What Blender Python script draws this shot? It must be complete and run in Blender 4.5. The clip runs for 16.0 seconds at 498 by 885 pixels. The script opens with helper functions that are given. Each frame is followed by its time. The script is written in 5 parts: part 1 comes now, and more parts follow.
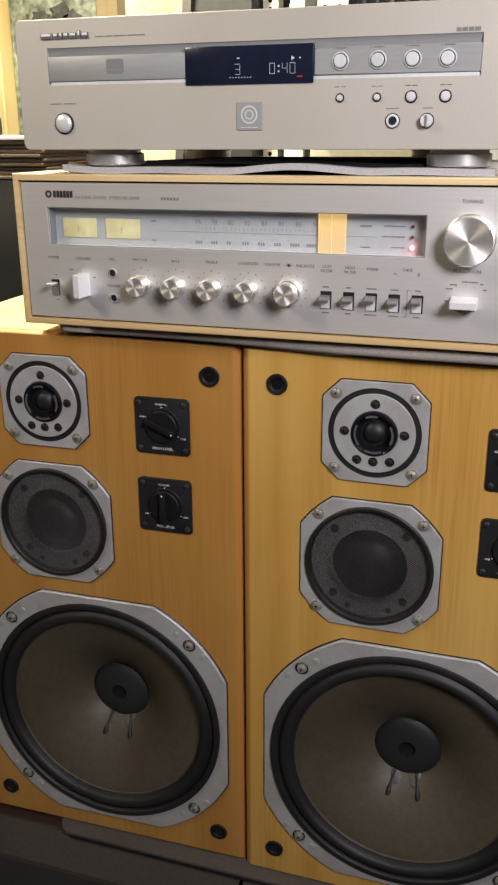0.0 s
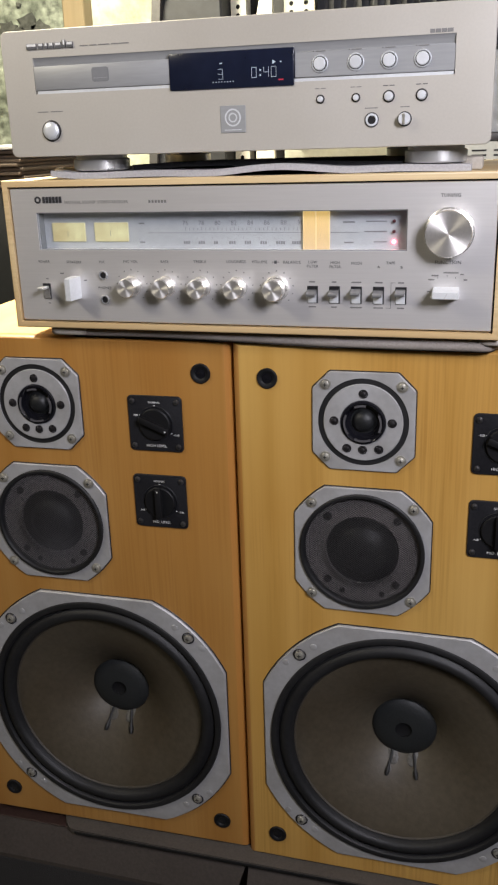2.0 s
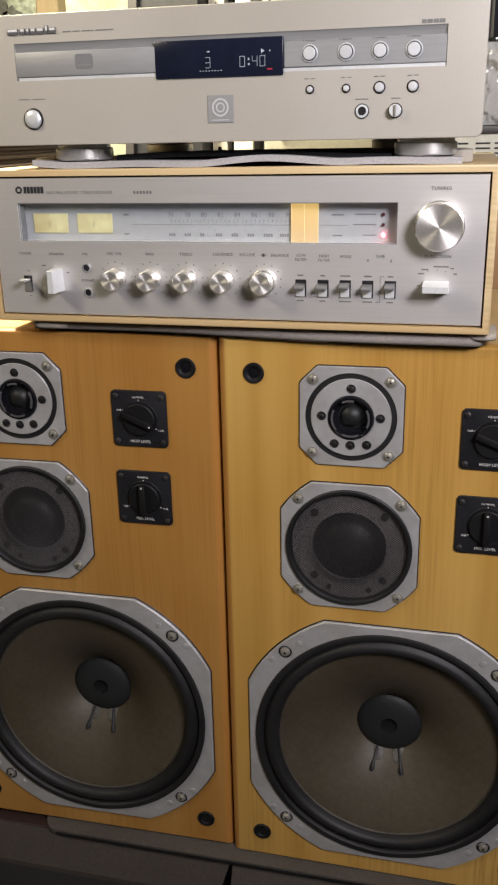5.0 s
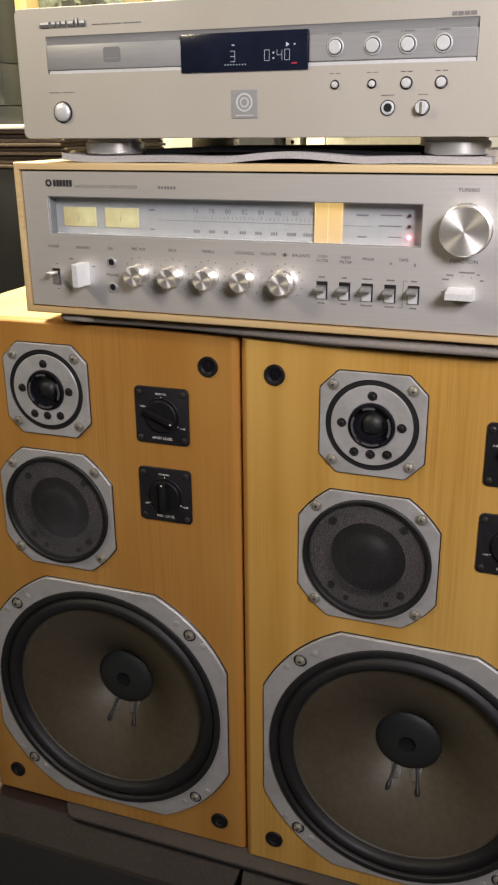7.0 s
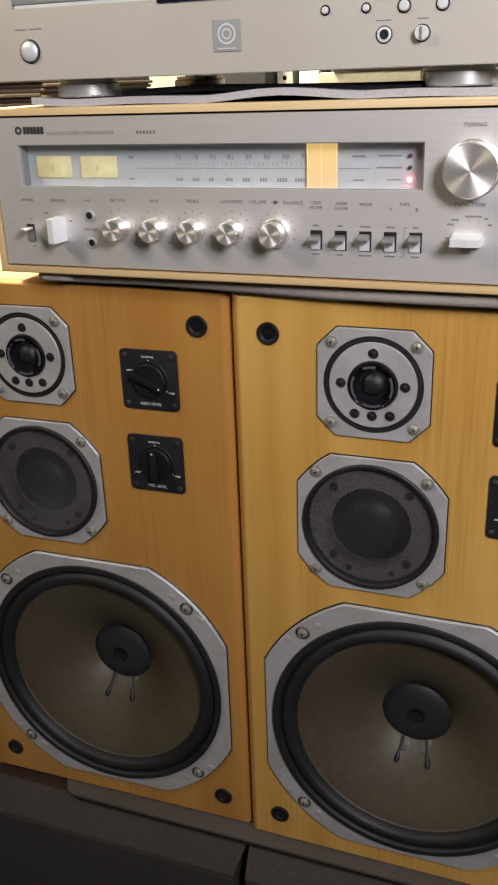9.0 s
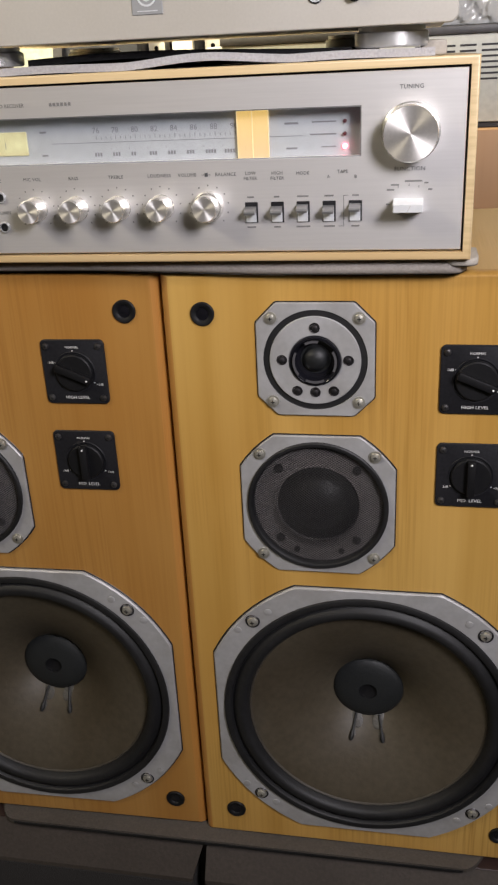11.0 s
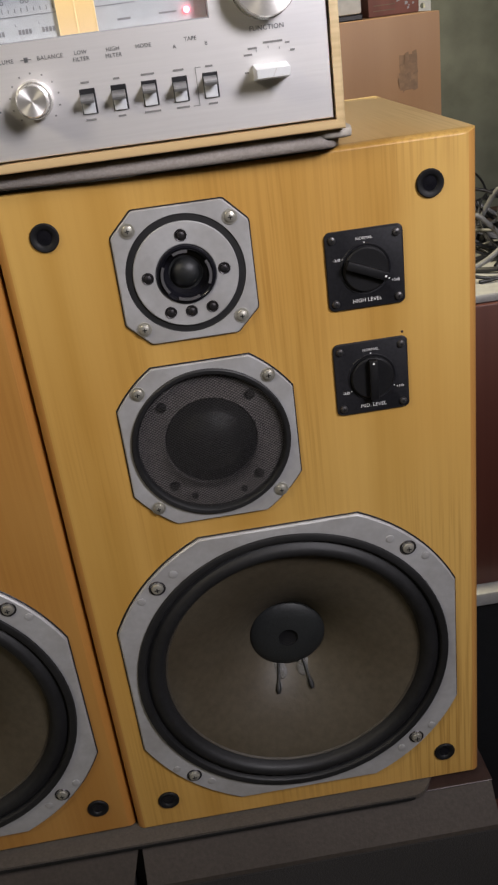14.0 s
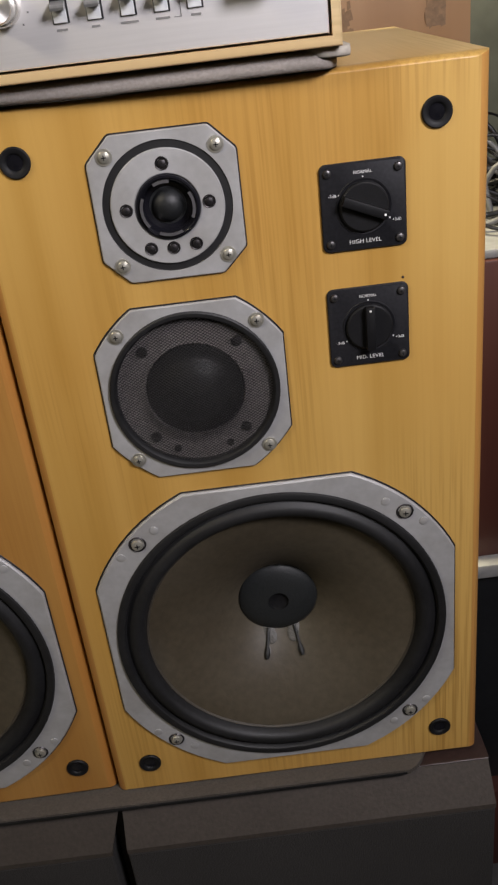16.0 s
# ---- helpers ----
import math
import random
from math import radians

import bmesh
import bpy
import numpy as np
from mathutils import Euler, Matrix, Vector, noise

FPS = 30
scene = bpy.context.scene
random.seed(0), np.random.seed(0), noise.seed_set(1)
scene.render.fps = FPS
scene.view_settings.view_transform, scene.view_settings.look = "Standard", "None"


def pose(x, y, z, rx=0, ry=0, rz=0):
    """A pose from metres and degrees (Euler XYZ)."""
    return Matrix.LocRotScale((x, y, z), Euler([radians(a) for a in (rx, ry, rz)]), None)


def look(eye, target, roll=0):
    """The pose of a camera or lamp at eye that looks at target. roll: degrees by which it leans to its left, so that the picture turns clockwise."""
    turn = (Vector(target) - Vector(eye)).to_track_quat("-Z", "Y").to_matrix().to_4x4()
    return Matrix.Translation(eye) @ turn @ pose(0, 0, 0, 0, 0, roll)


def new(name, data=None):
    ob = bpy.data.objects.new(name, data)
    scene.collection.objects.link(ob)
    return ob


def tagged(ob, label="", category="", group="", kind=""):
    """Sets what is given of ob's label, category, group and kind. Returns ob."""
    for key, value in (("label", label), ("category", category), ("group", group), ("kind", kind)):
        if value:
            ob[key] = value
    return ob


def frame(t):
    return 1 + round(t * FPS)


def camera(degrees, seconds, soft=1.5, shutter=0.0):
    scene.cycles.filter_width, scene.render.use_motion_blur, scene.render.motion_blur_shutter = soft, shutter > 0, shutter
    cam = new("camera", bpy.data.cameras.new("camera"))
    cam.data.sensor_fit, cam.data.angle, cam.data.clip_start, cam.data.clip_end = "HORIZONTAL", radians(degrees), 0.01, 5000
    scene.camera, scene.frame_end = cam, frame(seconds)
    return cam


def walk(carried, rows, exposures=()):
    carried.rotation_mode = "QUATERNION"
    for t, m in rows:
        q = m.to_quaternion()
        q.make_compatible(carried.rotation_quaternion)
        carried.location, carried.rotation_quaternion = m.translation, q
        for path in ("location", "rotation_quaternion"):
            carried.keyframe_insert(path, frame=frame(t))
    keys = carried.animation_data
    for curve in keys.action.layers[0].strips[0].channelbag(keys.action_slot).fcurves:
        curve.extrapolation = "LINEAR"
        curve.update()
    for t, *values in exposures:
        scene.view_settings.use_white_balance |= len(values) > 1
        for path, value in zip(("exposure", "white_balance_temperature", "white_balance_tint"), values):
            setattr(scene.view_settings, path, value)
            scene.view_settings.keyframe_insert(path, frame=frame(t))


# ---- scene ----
cam = camera(31.79, 16.0, soft=2.3)
PATH = [
    (0, (0.0782, -0.7776, 1.4204), (-0.2073, 0.1219, 1.0898), -0.31),
    (0.5, (0.0800, -0.7869, 1.4216), (-0.1918, 0.1160, 1.0885), -1.33),
    (1, (0.0807, -0.7980, 1.4197), (-0.1791, 0.1104, 1.0920), -2.26),
    (1.5, (0.0737, -0.8001, 1.4200), (-0.1803, 0.1114, 1.0968), -2.20),
    (2, (0.0676, -0.8086, 1.4177), (-0.1893, 0.1012, 1.0920), -1.80),
    (2.5, (0.0571, -0.8222, 1.4161), (-0.1922, 0.0898, 1.0905), -1.89),
    (3, (0.0434, -0.8277, 1.4159), (-0.1840, 0.0917, 1.0950), -1.70),
    (3.5, (0.0324, -0.8236, 1.4146), (-0.1816, 0.0986, 1.0924), -1.30),
    (4, (0.0336, -0.8153, 1.4143), (-0.1796, 0.1043, 1.0843), -1.30),
    (6.5, (0.0995, -0.7758, 1.4225), (-0.1920, 0.1199, 1.0866), -0.70),
    (7, (0.1157, -0.7605, 1.4197), (-0.2117, 0.1206, 1.0784), -0.55),
    (7.5, (0.1180, -0.7380, 1.4135), (-0.2259, 0.1309, 1.0576), -1.11),
    (8, (0.1212, -0.7177, 1.4094), (-0.2267, 0.1437, 1.0393), -1.72),
    (10.5, (0.0517, -0.7069, 1.3993), (-0.1736, 0.1822, 1.0009), -2.46),
    (11, (0.0330, -0.7035, 1.3921), (-0.1439, 0.1953, 0.9912), -2.90),
    (11.5, (0.0135, -0.7002, 1.3826), (-0.1216, 0.2044, 0.9783), -3.91),
    (12, (-0.0038, -0.6875, 1.3730), (-0.0979, 0.2217, 0.9675), -5.01),
    (12.5, (-0.0257, -0.6666, 1.3603), (-0.0705, 0.2456, 0.9529), -5.98),
    (13, (-0.0390, -0.6461, 1.3476), (-0.0389, 0.2641, 0.9335), -7.13),
    (13.5, (-0.0463, -0.6396, 1.3372), (-0.0119, 0.2642, 0.9109), -7.58),
    (14, (-0.0503, -0.6356, 1.3228), (-0.0003, 0.2614, 0.8837), -7.49),
    (14.5, (-0.0414, -0.6254, 1.3127), (0.0032, 0.2636, 0.8570), -7.76),
    (15, (-0.0339, -0.6149, 1.3036), (0.0004, 0.2686, 0.8364), -7.50),
    (15.5, (-0.0253, -0.6113, 1.2994), (-0.0043, 0.2721, 0.8313), -6.94),
    (16, (-0.0136, -0.6035, 1.2899), (-0.0072, 0.2788, 0.8193), -6.88),
]
walk(cam, [(t, look(eye, target, roll)) for t, eye, target, roll in PATH],
     [(0.0, -0.06, 6600, 10), (0.5, -0.06, 6350, 10), (1.0, -0.06, 6220, 10), (3.5, -0.06, 6350, 10), (7.0, -0.08, 6820, 10), (8.0, -0.08, 6650, 10),
      (11.0, 0.05, 6530, 10), (12.5, 0.04, 6430, 10), (14.0, -0.02, 6480, 10), (15.0, 0.02, 6500, 10), (16.0, 0.11, 6520, 10)])

# ---- light ----
world = bpy.data.worlds.new("room_dark")
world.use_nodes = True
scene.world = world
world.node_tree.nodes["Background"].inputs[0].default_value = (0.5, 0.5, 0.52, 1)
world.node_tree.nodes["Background"].inputs[1].default_value = 0.02


def area_lamp(name, eye, target, size_x, size_y, watts, color, spread=180):
    data = bpy.data.lights.new(name, "AREA")
    data.shape, data.size, data.size_y, data.energy, data.color, data.spread = "RECTANGLE", size_x, size_y, watts, color, radians(spread)
    ob = new(name, data)
    ob.matrix_world = look(eye, target)
    return ob


LAMP_COOL = area_lamp("lamp_cool", (0.68, -0.98, 1.88), (-0.02, 0.0, 1.48), 0.38, 0.38, 12.0, (0.975, 0.935, 1.0), 130)
LAMP_WARM = area_lamp("lamp_warm", (-1.15, -0.78, 2.15), (-0.25, 0.0, 1.50), 0.25, 0.25, 3.4, (1.0, 0.89, 0.69), 105)
LAMP_BACK = area_lamp("lamp_back", (-0.70, 0.50, 2.15), (-0.62, 0.46, 1.0), 0.35, 0.25, 60, (1.0, 0.89, 0.62))

# ---- materials ----
def shader(name):
    m = bpy.data.materials.new(name)
    m.use_nodes = True
    n = m.node_tree.nodes
    return m, n, m.node_tree.links, n["Principled BSDF"]


def ramp_between(n, l, source, dark, light, lo=0.3, hi=0.7):
    r = n.new("ShaderNodeValToRGB")
    r.color_ramp.elements[0].position, r.color_ramp.elements[1].position = lo, hi
    r.color_ramp.elements[0].color, r.color_ramp.elements[1].color = (*dark, 1), (*light, 1)
    l.new(source, r.inputs[0])
    return r.outputs[0]


def noise_of(n, l, scale, detail=4, stretch=(1, 1, 1), shift=False):
    tc = n.new("ShaderNodeTexCoord")
    mp = n.new("ShaderNodeMapping")
    mp.inputs["Scale"].default_value = stretch
    l.new(tc.outputs["Object"], mp.inputs[0])
    if shift:
        info = n.new("ShaderNodeObjectInfo")
        mul = n.new("ShaderNodeMath")
        mul.operation = "MULTIPLY"
        mul.inputs[1].default_value = 7.0
        l.new(info.outputs["Random"], mul.inputs[0])
        l.new(mul.outputs[0], mp.inputs["Location"])
    t = n.new("ShaderNodeTexNoise")
    t.inputs["Scale"].default_value, t.inputs["Detail"].default_value = scale, detail
    l.new(mp.outputs[0], t.inputs["Vector"])
    return t.outputs["Fac"]


def mixed(n, l, a, b, fac=0.5, kind="MULTIPLY"):
    m = n.new("ShaderNodeMix")
    m.data_type, m.blend_type = "RGBA", kind
    m.inputs[0].default_value = fac
    l.new(a, m.inputs[6])
    l.new(b, m.inputs[7])
    return m.outputs[2]


def surface(name, color, rough=0.5, metal=0.0, vary=0.15, fine=120, coarse=6, bump=0.02, stretch=(1, 1, 1), coat=0.0, tint=None, rough_vary=0.1):
    """Plain paint, plastic, metal or cloth with grain and stains at two scales."""
    m, n, l, p = shader(name)
    dark = tuple(c * (1 - vary) for c in color)
    light = tuple(min(1, c * (1 + vary * 0.6)) for c in color)
    f1 = noise_of(n, l, fine, 5, stretch)
    f2 = noise_of(n, l, coarse, 4, (1, 1, 1), True)
    base = ramp_between(n, l, f1, dark, light)
    stain = ramp_between(n, l, f2, tint or tuple(1 - vary * 1.2 for _ in color), (1, 1, 1), 0.35, 0.6)
    l.new(mixed(n, l, base, stain, 0.7), p.inputs["Base Color"])
    rr = n.new("ShaderNodeMapRange")
    rr.inputs["To Min"].default_value, rr.inputs["To Max"].default_value = max(0.03, rough - rough_vary), min(1, rough + rough_vary)
    l.new(f2, rr.inputs[0])
    l.new(rr.outputs[0], p.inputs["Roughness"])
    p.inputs["Metallic"].default_value = metal
    p.inputs["Coat Weight"].default_value = coat
    if bump:
        b = n.new("ShaderNodeBump")
        b.inputs["Strength"].default_value, b.inputs["Distance"].default_value = bump * 5, 0.001
        l.new(f1, b.inputs["Height"])
        l.new(b.outputs[0], p.inputs["Normal"])
    return m


def wood(name, dark, mid, light, axis=2, lines=420, rough=0.38, coat=0.25, streak=0.50):
    """Straight-grained lacquered veneer; the grain runs along the axis."""
    m, n, l, p = shader(name)
    along = [1.0, 1.0, 1.0]
    along[axis] = 0.02
    fine = noise_of(n, l, lines, 3, tuple(along), True)
    along[axis] = 0.035
    band = noise_of(n, l, 22, 2, tuple(along), True)
    along[axis] = 0.5
    cloud = noise_of(n, l, 4.5, 3, tuple(along), True)
    c1 = ramp_between(n, l, band, mid, light, 0.35, 0.66)
    c2 = ramp_between(n, l, fine, dark, light, 0.36, 0.56)
    patch = noise_of(n, l, 9, 2, (1, 1, 0.4), True)
    c3 = ramp_between(n, l, cloud, (0.88, 0.76, 0.60), (1, 1, 1), 0.36, 0.60)
    strength = n.new("ShaderNodeMapRange")
    strength.inputs["From Min"].default_value, strength.inputs["From Max"].default_value = 0.42, 0.66
    strength.inputs["To Min"].default_value, strength.inputs["To Max"].default_value = 0.05, streak
    l.new(patch, strength.inputs[0])
    grain = n.new("ShaderNodeMix")
    grain.data_type = "RGBA"
    l.new(strength.outputs[0], grain.inputs[0])
    l.new(c1, grain.inputs[6])
    l.new(c2, grain.inputs[7])
    l.new(mixed(n, l, grain.outputs[2], c3, 0.8), p.inputs["Base Color"])
    p.inputs["Roughness"].default_value = rough
    p.inputs["Coat Weight"].default_value = coat
    p.inputs["Coat Roughness"].default_value = 0.22
    b = n.new("ShaderNodeBump")
    b.inputs["Strength"].default_value, b.inputs["Distance"].default_value = 0.06, 0.0005
    l.new(fine, b.inputs["Height"])
    l.new(b.outputs[0], p.inputs["Normal"])
    return m


def glowing(name, color, strength, gloss=0.4, low=0.75, scale=90):
    m, n, l, p = shader(name)
    p.inputs["Base Color"].default_value = (*(c * 0.35 for c in color), 1)
    p.inputs["Roughness"].default_value = gloss
    f = noise_of(n, l, scale, 3)
    l.new(ramp_between(n, l, f, tuple(c * low ** (1 + 0.5 * i) for i, c in enumerate(color)), color), p.inputs["Emission Color"])
    p.inputs["Emission Strength"].default_value = strength
    return m


def turned_metal(name, color, rough=0.28):
    """Lathe-turned aluminium: fine rings stretch the highlights into rays."""
    m, n, l, p = shader(name)
    f = noise_of(n, l, 300, 3)
    l.new(ramp_between(n, l, f, tuple(c * 0.9 for c in color), color), p.inputs["Base Color"])
    p.inputs["Metallic"].default_value, p.inputs["Roughness"].default_value = 0.85, rough
    p.inputs["Anisotropic"].default_value = 0.85
    t = n.new("ShaderNodeTangent")
    t.direction_type, t.axis = "RADIAL", "Y"
    l.new(t.outputs[0], p.inputs["Tangent"])
    return m


def clear_pane(name, tone=(1, 1, 1), haze=0.0):
    """Thin clear sheet: lets light through, with a Fresnel gloss."""
    m = bpy.data.materials.new(name)
    m.use_nodes = True
    n, l = m.node_tree.nodes, m.node_tree.links
    n.remove(n["Principled BSDF"])
    through_part = n.new("ShaderNodeBsdfTransparent")
    through_part.inputs[0].default_value = (*tone, 1)
    gloss = n.new("ShaderNodeBsdfGlossy")
    gloss.inputs["Roughness"].default_value = 0.08 + haze
    fres = n.new("ShaderNodeFresnel")
    fres.inputs[0].default_value = 1.45
    mx = n.new("ShaderNodeMixShader")
    l.new(fres.outputs[0], mx.inputs[0])
    l.new(through_part.outputs[0], mx.inputs[1])
    l.new(gloss.outputs[0], mx.inputs[2])
    l.new(mx.outputs[0], n["Material Output"].inputs["Surface"])
    return m


M = {}
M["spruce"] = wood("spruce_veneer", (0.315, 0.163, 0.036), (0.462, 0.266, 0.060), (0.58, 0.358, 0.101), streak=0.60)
# Darker, redder copy of spruce: the left cabinet's shade put into its colour.
M["spruce_shaded"] = wood("spruce_veneer_shaded", (0.235, 0.101, 0.024), (0.365, 0.179, 0.040), (0.44, 0.240, 0.066), streak=0.24)
# Paler than the front veneer: light on the cabinet top put into the colour.
M["spruce_top_lit"] = wood("spruce_veneer_top_lit", (0.46, 0.30, 0.11), (0.58, 0.40, 0.16), (0.66, 0.48, 0.22), axis=1, rough=0.5, coat=0.1)
M["lipping"] = wood("orange_spruce_lipping", (0.26, 0.105, 0.025), (0.40, 0.185, 0.042), (0.50, 0.255, 0.068), streak=0.2)
M["ash"] = wood("pale_ash_veneer", (0.47, 0.35, 0.18), (0.60, 0.455, 0.25), (0.68, 0.535, 0.31), axis=0, lines=300, rough=0.45, coat=0.1)
M["board"] = wood("brown_plywood", (0.26, 0.15, 0.075), (0.33, 0.20, 0.105), (0.38, 0.24, 0.13), axis=2, lines=160, rough=0.6, coat=0.0)
M["redwood"] = wood("red_brown_wood", (0.048, 0.014, 0.010), (0.068, 0.021, 0.015), (0.090, 0.030, 0.021), axis=2, lines=140, rough=0.45)
M["cast"] = surface("grey_cast_aluminium", (0.435, 0.435, 0.44), 0.5, 0.3, 0.07, 180, 28, 0.008, tint=(0.80, 0.78, 0.75))
M["black"] = surface("black_plastic", (0.012, 0.012, 0.014), 0.42, 0, 0.3, 300, 10, 0.03)
M["plate"] = surface("black_anodised_plate", (0.018, 0.018, 0.021), 0.5, 0.2, 0.25, 400, 12, 0.02)
M["rubber"] = surface("black_rubber", (0.009, 0.009, 0.010), 0.55, 0, 0.3, 200, 10, 0.04)
M["gloss_black"] = surface("gloss_black", (0.008, 0.008, 0.011), 0.16, 0, 0.2, 60, 5, 0.0)
M["cone"] = surface("grey_brown_paper_cone", (0.074, 0.061, 0.041), 0.54, 0, 0.16, 160, 9, 0.05, tint=(0.70, 0.64, 0.54), rough_vary=0.07)
M["cone_rim"] = surface("pale_cone_edge", (0.052, 0.043, 0.031), 0.62, 0, 0.2, 160, 12, 0.03)
M["cap"] = surface("dark_cloth_dust_cap", (0.015, 0.017, 0.018), 0.55, 0, 0.2, 420, 20, 0.06)
M["surround"] = surface("black_rubber_surround", (0.011, 0.011, 0.012), 0.55, 0, 0.3, 200, 16, 0.04)
M["arc"] = surface("grey_glint_arc", (0.20, 0.195, 0.21), 0.22, 0.6, 0.1, 100, 20, 0.0)
M["vent"] = surface("black_vent_felt", (0.005, 0.005, 0.006), 0.8, 0, 0.2, 400, 20, 0.05)
M["dome"] = surface("dark_dome_cloth", (0.010, 0.011, 0.012), 0.52, 0, 0.2, 400, 20, 0.05)
M["wire"] = surface("grey_steel_mesh_wire", (0.036, 0.034, 0.035), 0.4, 0.4, 0.2, 200, 20, 0.0)
M["flange"] = surface("grey_damping_flange", (0.27, 0.247, 0.243), 0.75, 0, 0.2, 260, 14, 0.05)
M["screw"] = surface("steel_screw", (0.58, 0.56, 0.49), 0.34, 0.7, 0.2, 200, 30, 0.02)
M["screw_dark"] = surface("dark_oxide_screw", (0.05, 0.046, 0.048), 0.4, 0.7, 0.3, 200, 30, 0.02)
M["screw_level"] = surface("black_oxide_screw", (0.13, 0.125, 0.125), 0.35, 0.8, 0.3, 200, 30, 0.02)
M["dial_ink"] = surface("soft_grey_dial_print", (0.20, 0.205, 0.215), 0.6, 0, 0.1, 100, 5, 0.0)
M["white_ink"] = surface("white_ink", (0.75, 0.75, 0.74), 0.6, 0, 0.08, 100, 5, 0.0)
M["dark_ink"] = surface("dark_grey_ink", (0.10, 0.10, 0.105), 0.6, 0, 0.1, 100, 5, 0.0)
M["badge_ink"] = surface("black_ink", (0.03, 0.03, 0.034), 0.5, 0, 0.1, 100, 5, 0.0)
M["mid_ink"] = surface("grey_ink", (0.20, 0.195, 0.19), 0.6, 0, 0.1, 100, 5, 0.0)
M["brushed"] = surface("brushed_aluminium_panel", (0.88, 0.86, 0.845), 0.42, 0.72, 0.03, 500, 5, 0.014, (0.03, 1, 1), rough_vary=0.04)
M["cd_front"] = surface("champagne_silver_paint", (0.575, 0.547, 0.495), 0.42, 0.35, 0.03, 500, 6, 0.004, tint=(0.92, 0.905, 0.87), rough_vary=0.07)
M["cd_grey"] = surface("grey_satin_metal", (0.335, 0.34, 0.345), 0.45, 0.25, 0.06, 500, 8, 0.01, (0.1, 1, 1), rough_vary=0.05)
M["cd_body"] = surface("grey_sheet_steel", (0.36, 0.35, 0.34), 0.5, 0.4, 0.1, 200, 8, 0.02)
M["button"] = surface("silver_button", (0.76, 0.78, 0.80), 0.42, 0.4, 0.05, 200, 20, 0.0)
M["chrome"] = surface("polished_metal", (0.86, 0.85, 0.82), 0.28, 0.75, 0.06, 80, 12, 0.0, rough_vary=0.04)
M["turned"] = turned_metal("turned_aluminium", (0.95, 0.92, 0.88), 0.44)
M["satin_knob"] = surface("satin_aluminium", (0.88, 0.86, 0.82), 0.26, 0.85, 0.05, 300, 20, 0.0, rough_vary=0.04)
M["dial"] = surface("pale_dial_plate", (0.43, 0.455, 0.475), 0.5, 0.1, 0.06, 150, 9, 0.0)
M["meter"] = glowing("lit_meter_face", (0.92, 0.89, 0.52), 0.52, low=0.50, scale=45)
M["pointer"] = glowing("lit_dial_pointer", (0.95, 0.70, 0.38), 0.72)
pn, pl = M["pointer"].node_tree.nodes, M["pointer"].node_tree.links
height, spread_out = pn.new("ShaderNodeTexCoord"), pn.new("ShaderNodeSeparateXYZ")
pl.new(height.outputs["Generated"], spread_out.inputs[0])
pl.new(ramp_between(pn, pl, spread_out.outputs["Z"], (0.70, 0.50, 0.29), (1.0, 0.66, 0.20), 0.0, 1.0), pn["Principled BSDF"].inputs["Emission Color"])
M["pointer_line"] = glowing("lit_pointer_line", (1.0, 0.80, 0.45), 0.80)
M["led_on"] = glowing("red_lamp_lit", (1.0, 0.14, 0.20), 11.0)
M["lever_metal"] = surface("grey_switch_metal", (0.42, 0.42, 0.43), 0.32, 0.75, 0.08, 300, 20, 0.0)
# Bar knob aluminium, whitened: lamplight on it is put into the colour.
M["selector"] = surface("satin_aluminium_lit", (0.84, 0.86, 0.87), 0.35, 0.35, 0.04, 300, 20, 0.0)
M["dial_wall"] = surface("grey_dial_surround", (0.20, 0.215, 0.225), 0.6, 0, 0.1, 200, 12, 0.0)
M["led_off"] = surface("red_lamp_unlit", (0.09, 0.025, 0.03), 0.3, 0, 0.1, 100, 9, 0.0)
M["glue"] = surface("dried_grey_glue", (0.085, 0.080, 0.070), 0.5, 0, 0.3, 300, 40, 0.1)
M["digits"] = glowing("display_digits", (0.75, 0.86, 1.0), 0.38)
M["red_digits"] = glowing("display_red_mark", (0.9, 0.06, 0.12), 0.22)
M["display"] = surface("blue_black_display_glass", (0.010, 0.013, 0.028), 0.14, 0, 0.2, 60, 5, 0.0)
M["knob_black"] = surface("matt_black_knob", (0.008, 0.008, 0.009), 0.55, 0, 0.2, 300, 10, 0.02)
M["grey_timber"] = wood("weathered_beige_timber", (0.19, 0.15, 0.09), (0.23, 0.185, 0.115), (0.27, 0.22, 0.145), axis=2, lines=120, rough=0.7, coat=0)
M["lump"] = surface("dark_grey_stone", (0.085, 0.090, 0.082), 0.85, 0, 0.5, 90, 20, 0.3)
M["glass"] = clear_pane("dial_glass")
M["pale_felt"] = surface("pale_grey_felt", (0.44, 0.43, 0.44), 0.95, 0, 0.15, 500, 20, 0.15)
# Black cloth; also colours the sheets that stand for shade in gaps.
M["dark_cloth_and_shade"] = surface("black_felt_and_gap_shade", (0.012, 0.012, 0.014), 0.95, 0, 0.3, 500, 12, 0.15)
M["foam"] = surface("off_white_foam", (0.42, 0.385, 0.33), 0.9, 0, 0.12, 300, 20, 0.10)
M["mat"] = surface("grey_brown_mat", (0.085, 0.073, 0.061), 0.8, 0, 0.2, 420, 8, 0.12)
M["base_brown"] = surface("dark_brown_vinyl", (0.062, 0.051, 0.043), 0.55, 0, 0.2, 260, 7, 0.05)
M["base_top"] = surface("dark_red_brown_top", (0.045, 0.026, 0.022), 0.4, 0, 0.2, 200, 6, 0.03)
M["grille_cloth"] = surface("black_grille_cloth", (0.030, 0.028, 0.027), 0.9, 0, 0.2, 600, 9, 0.15)
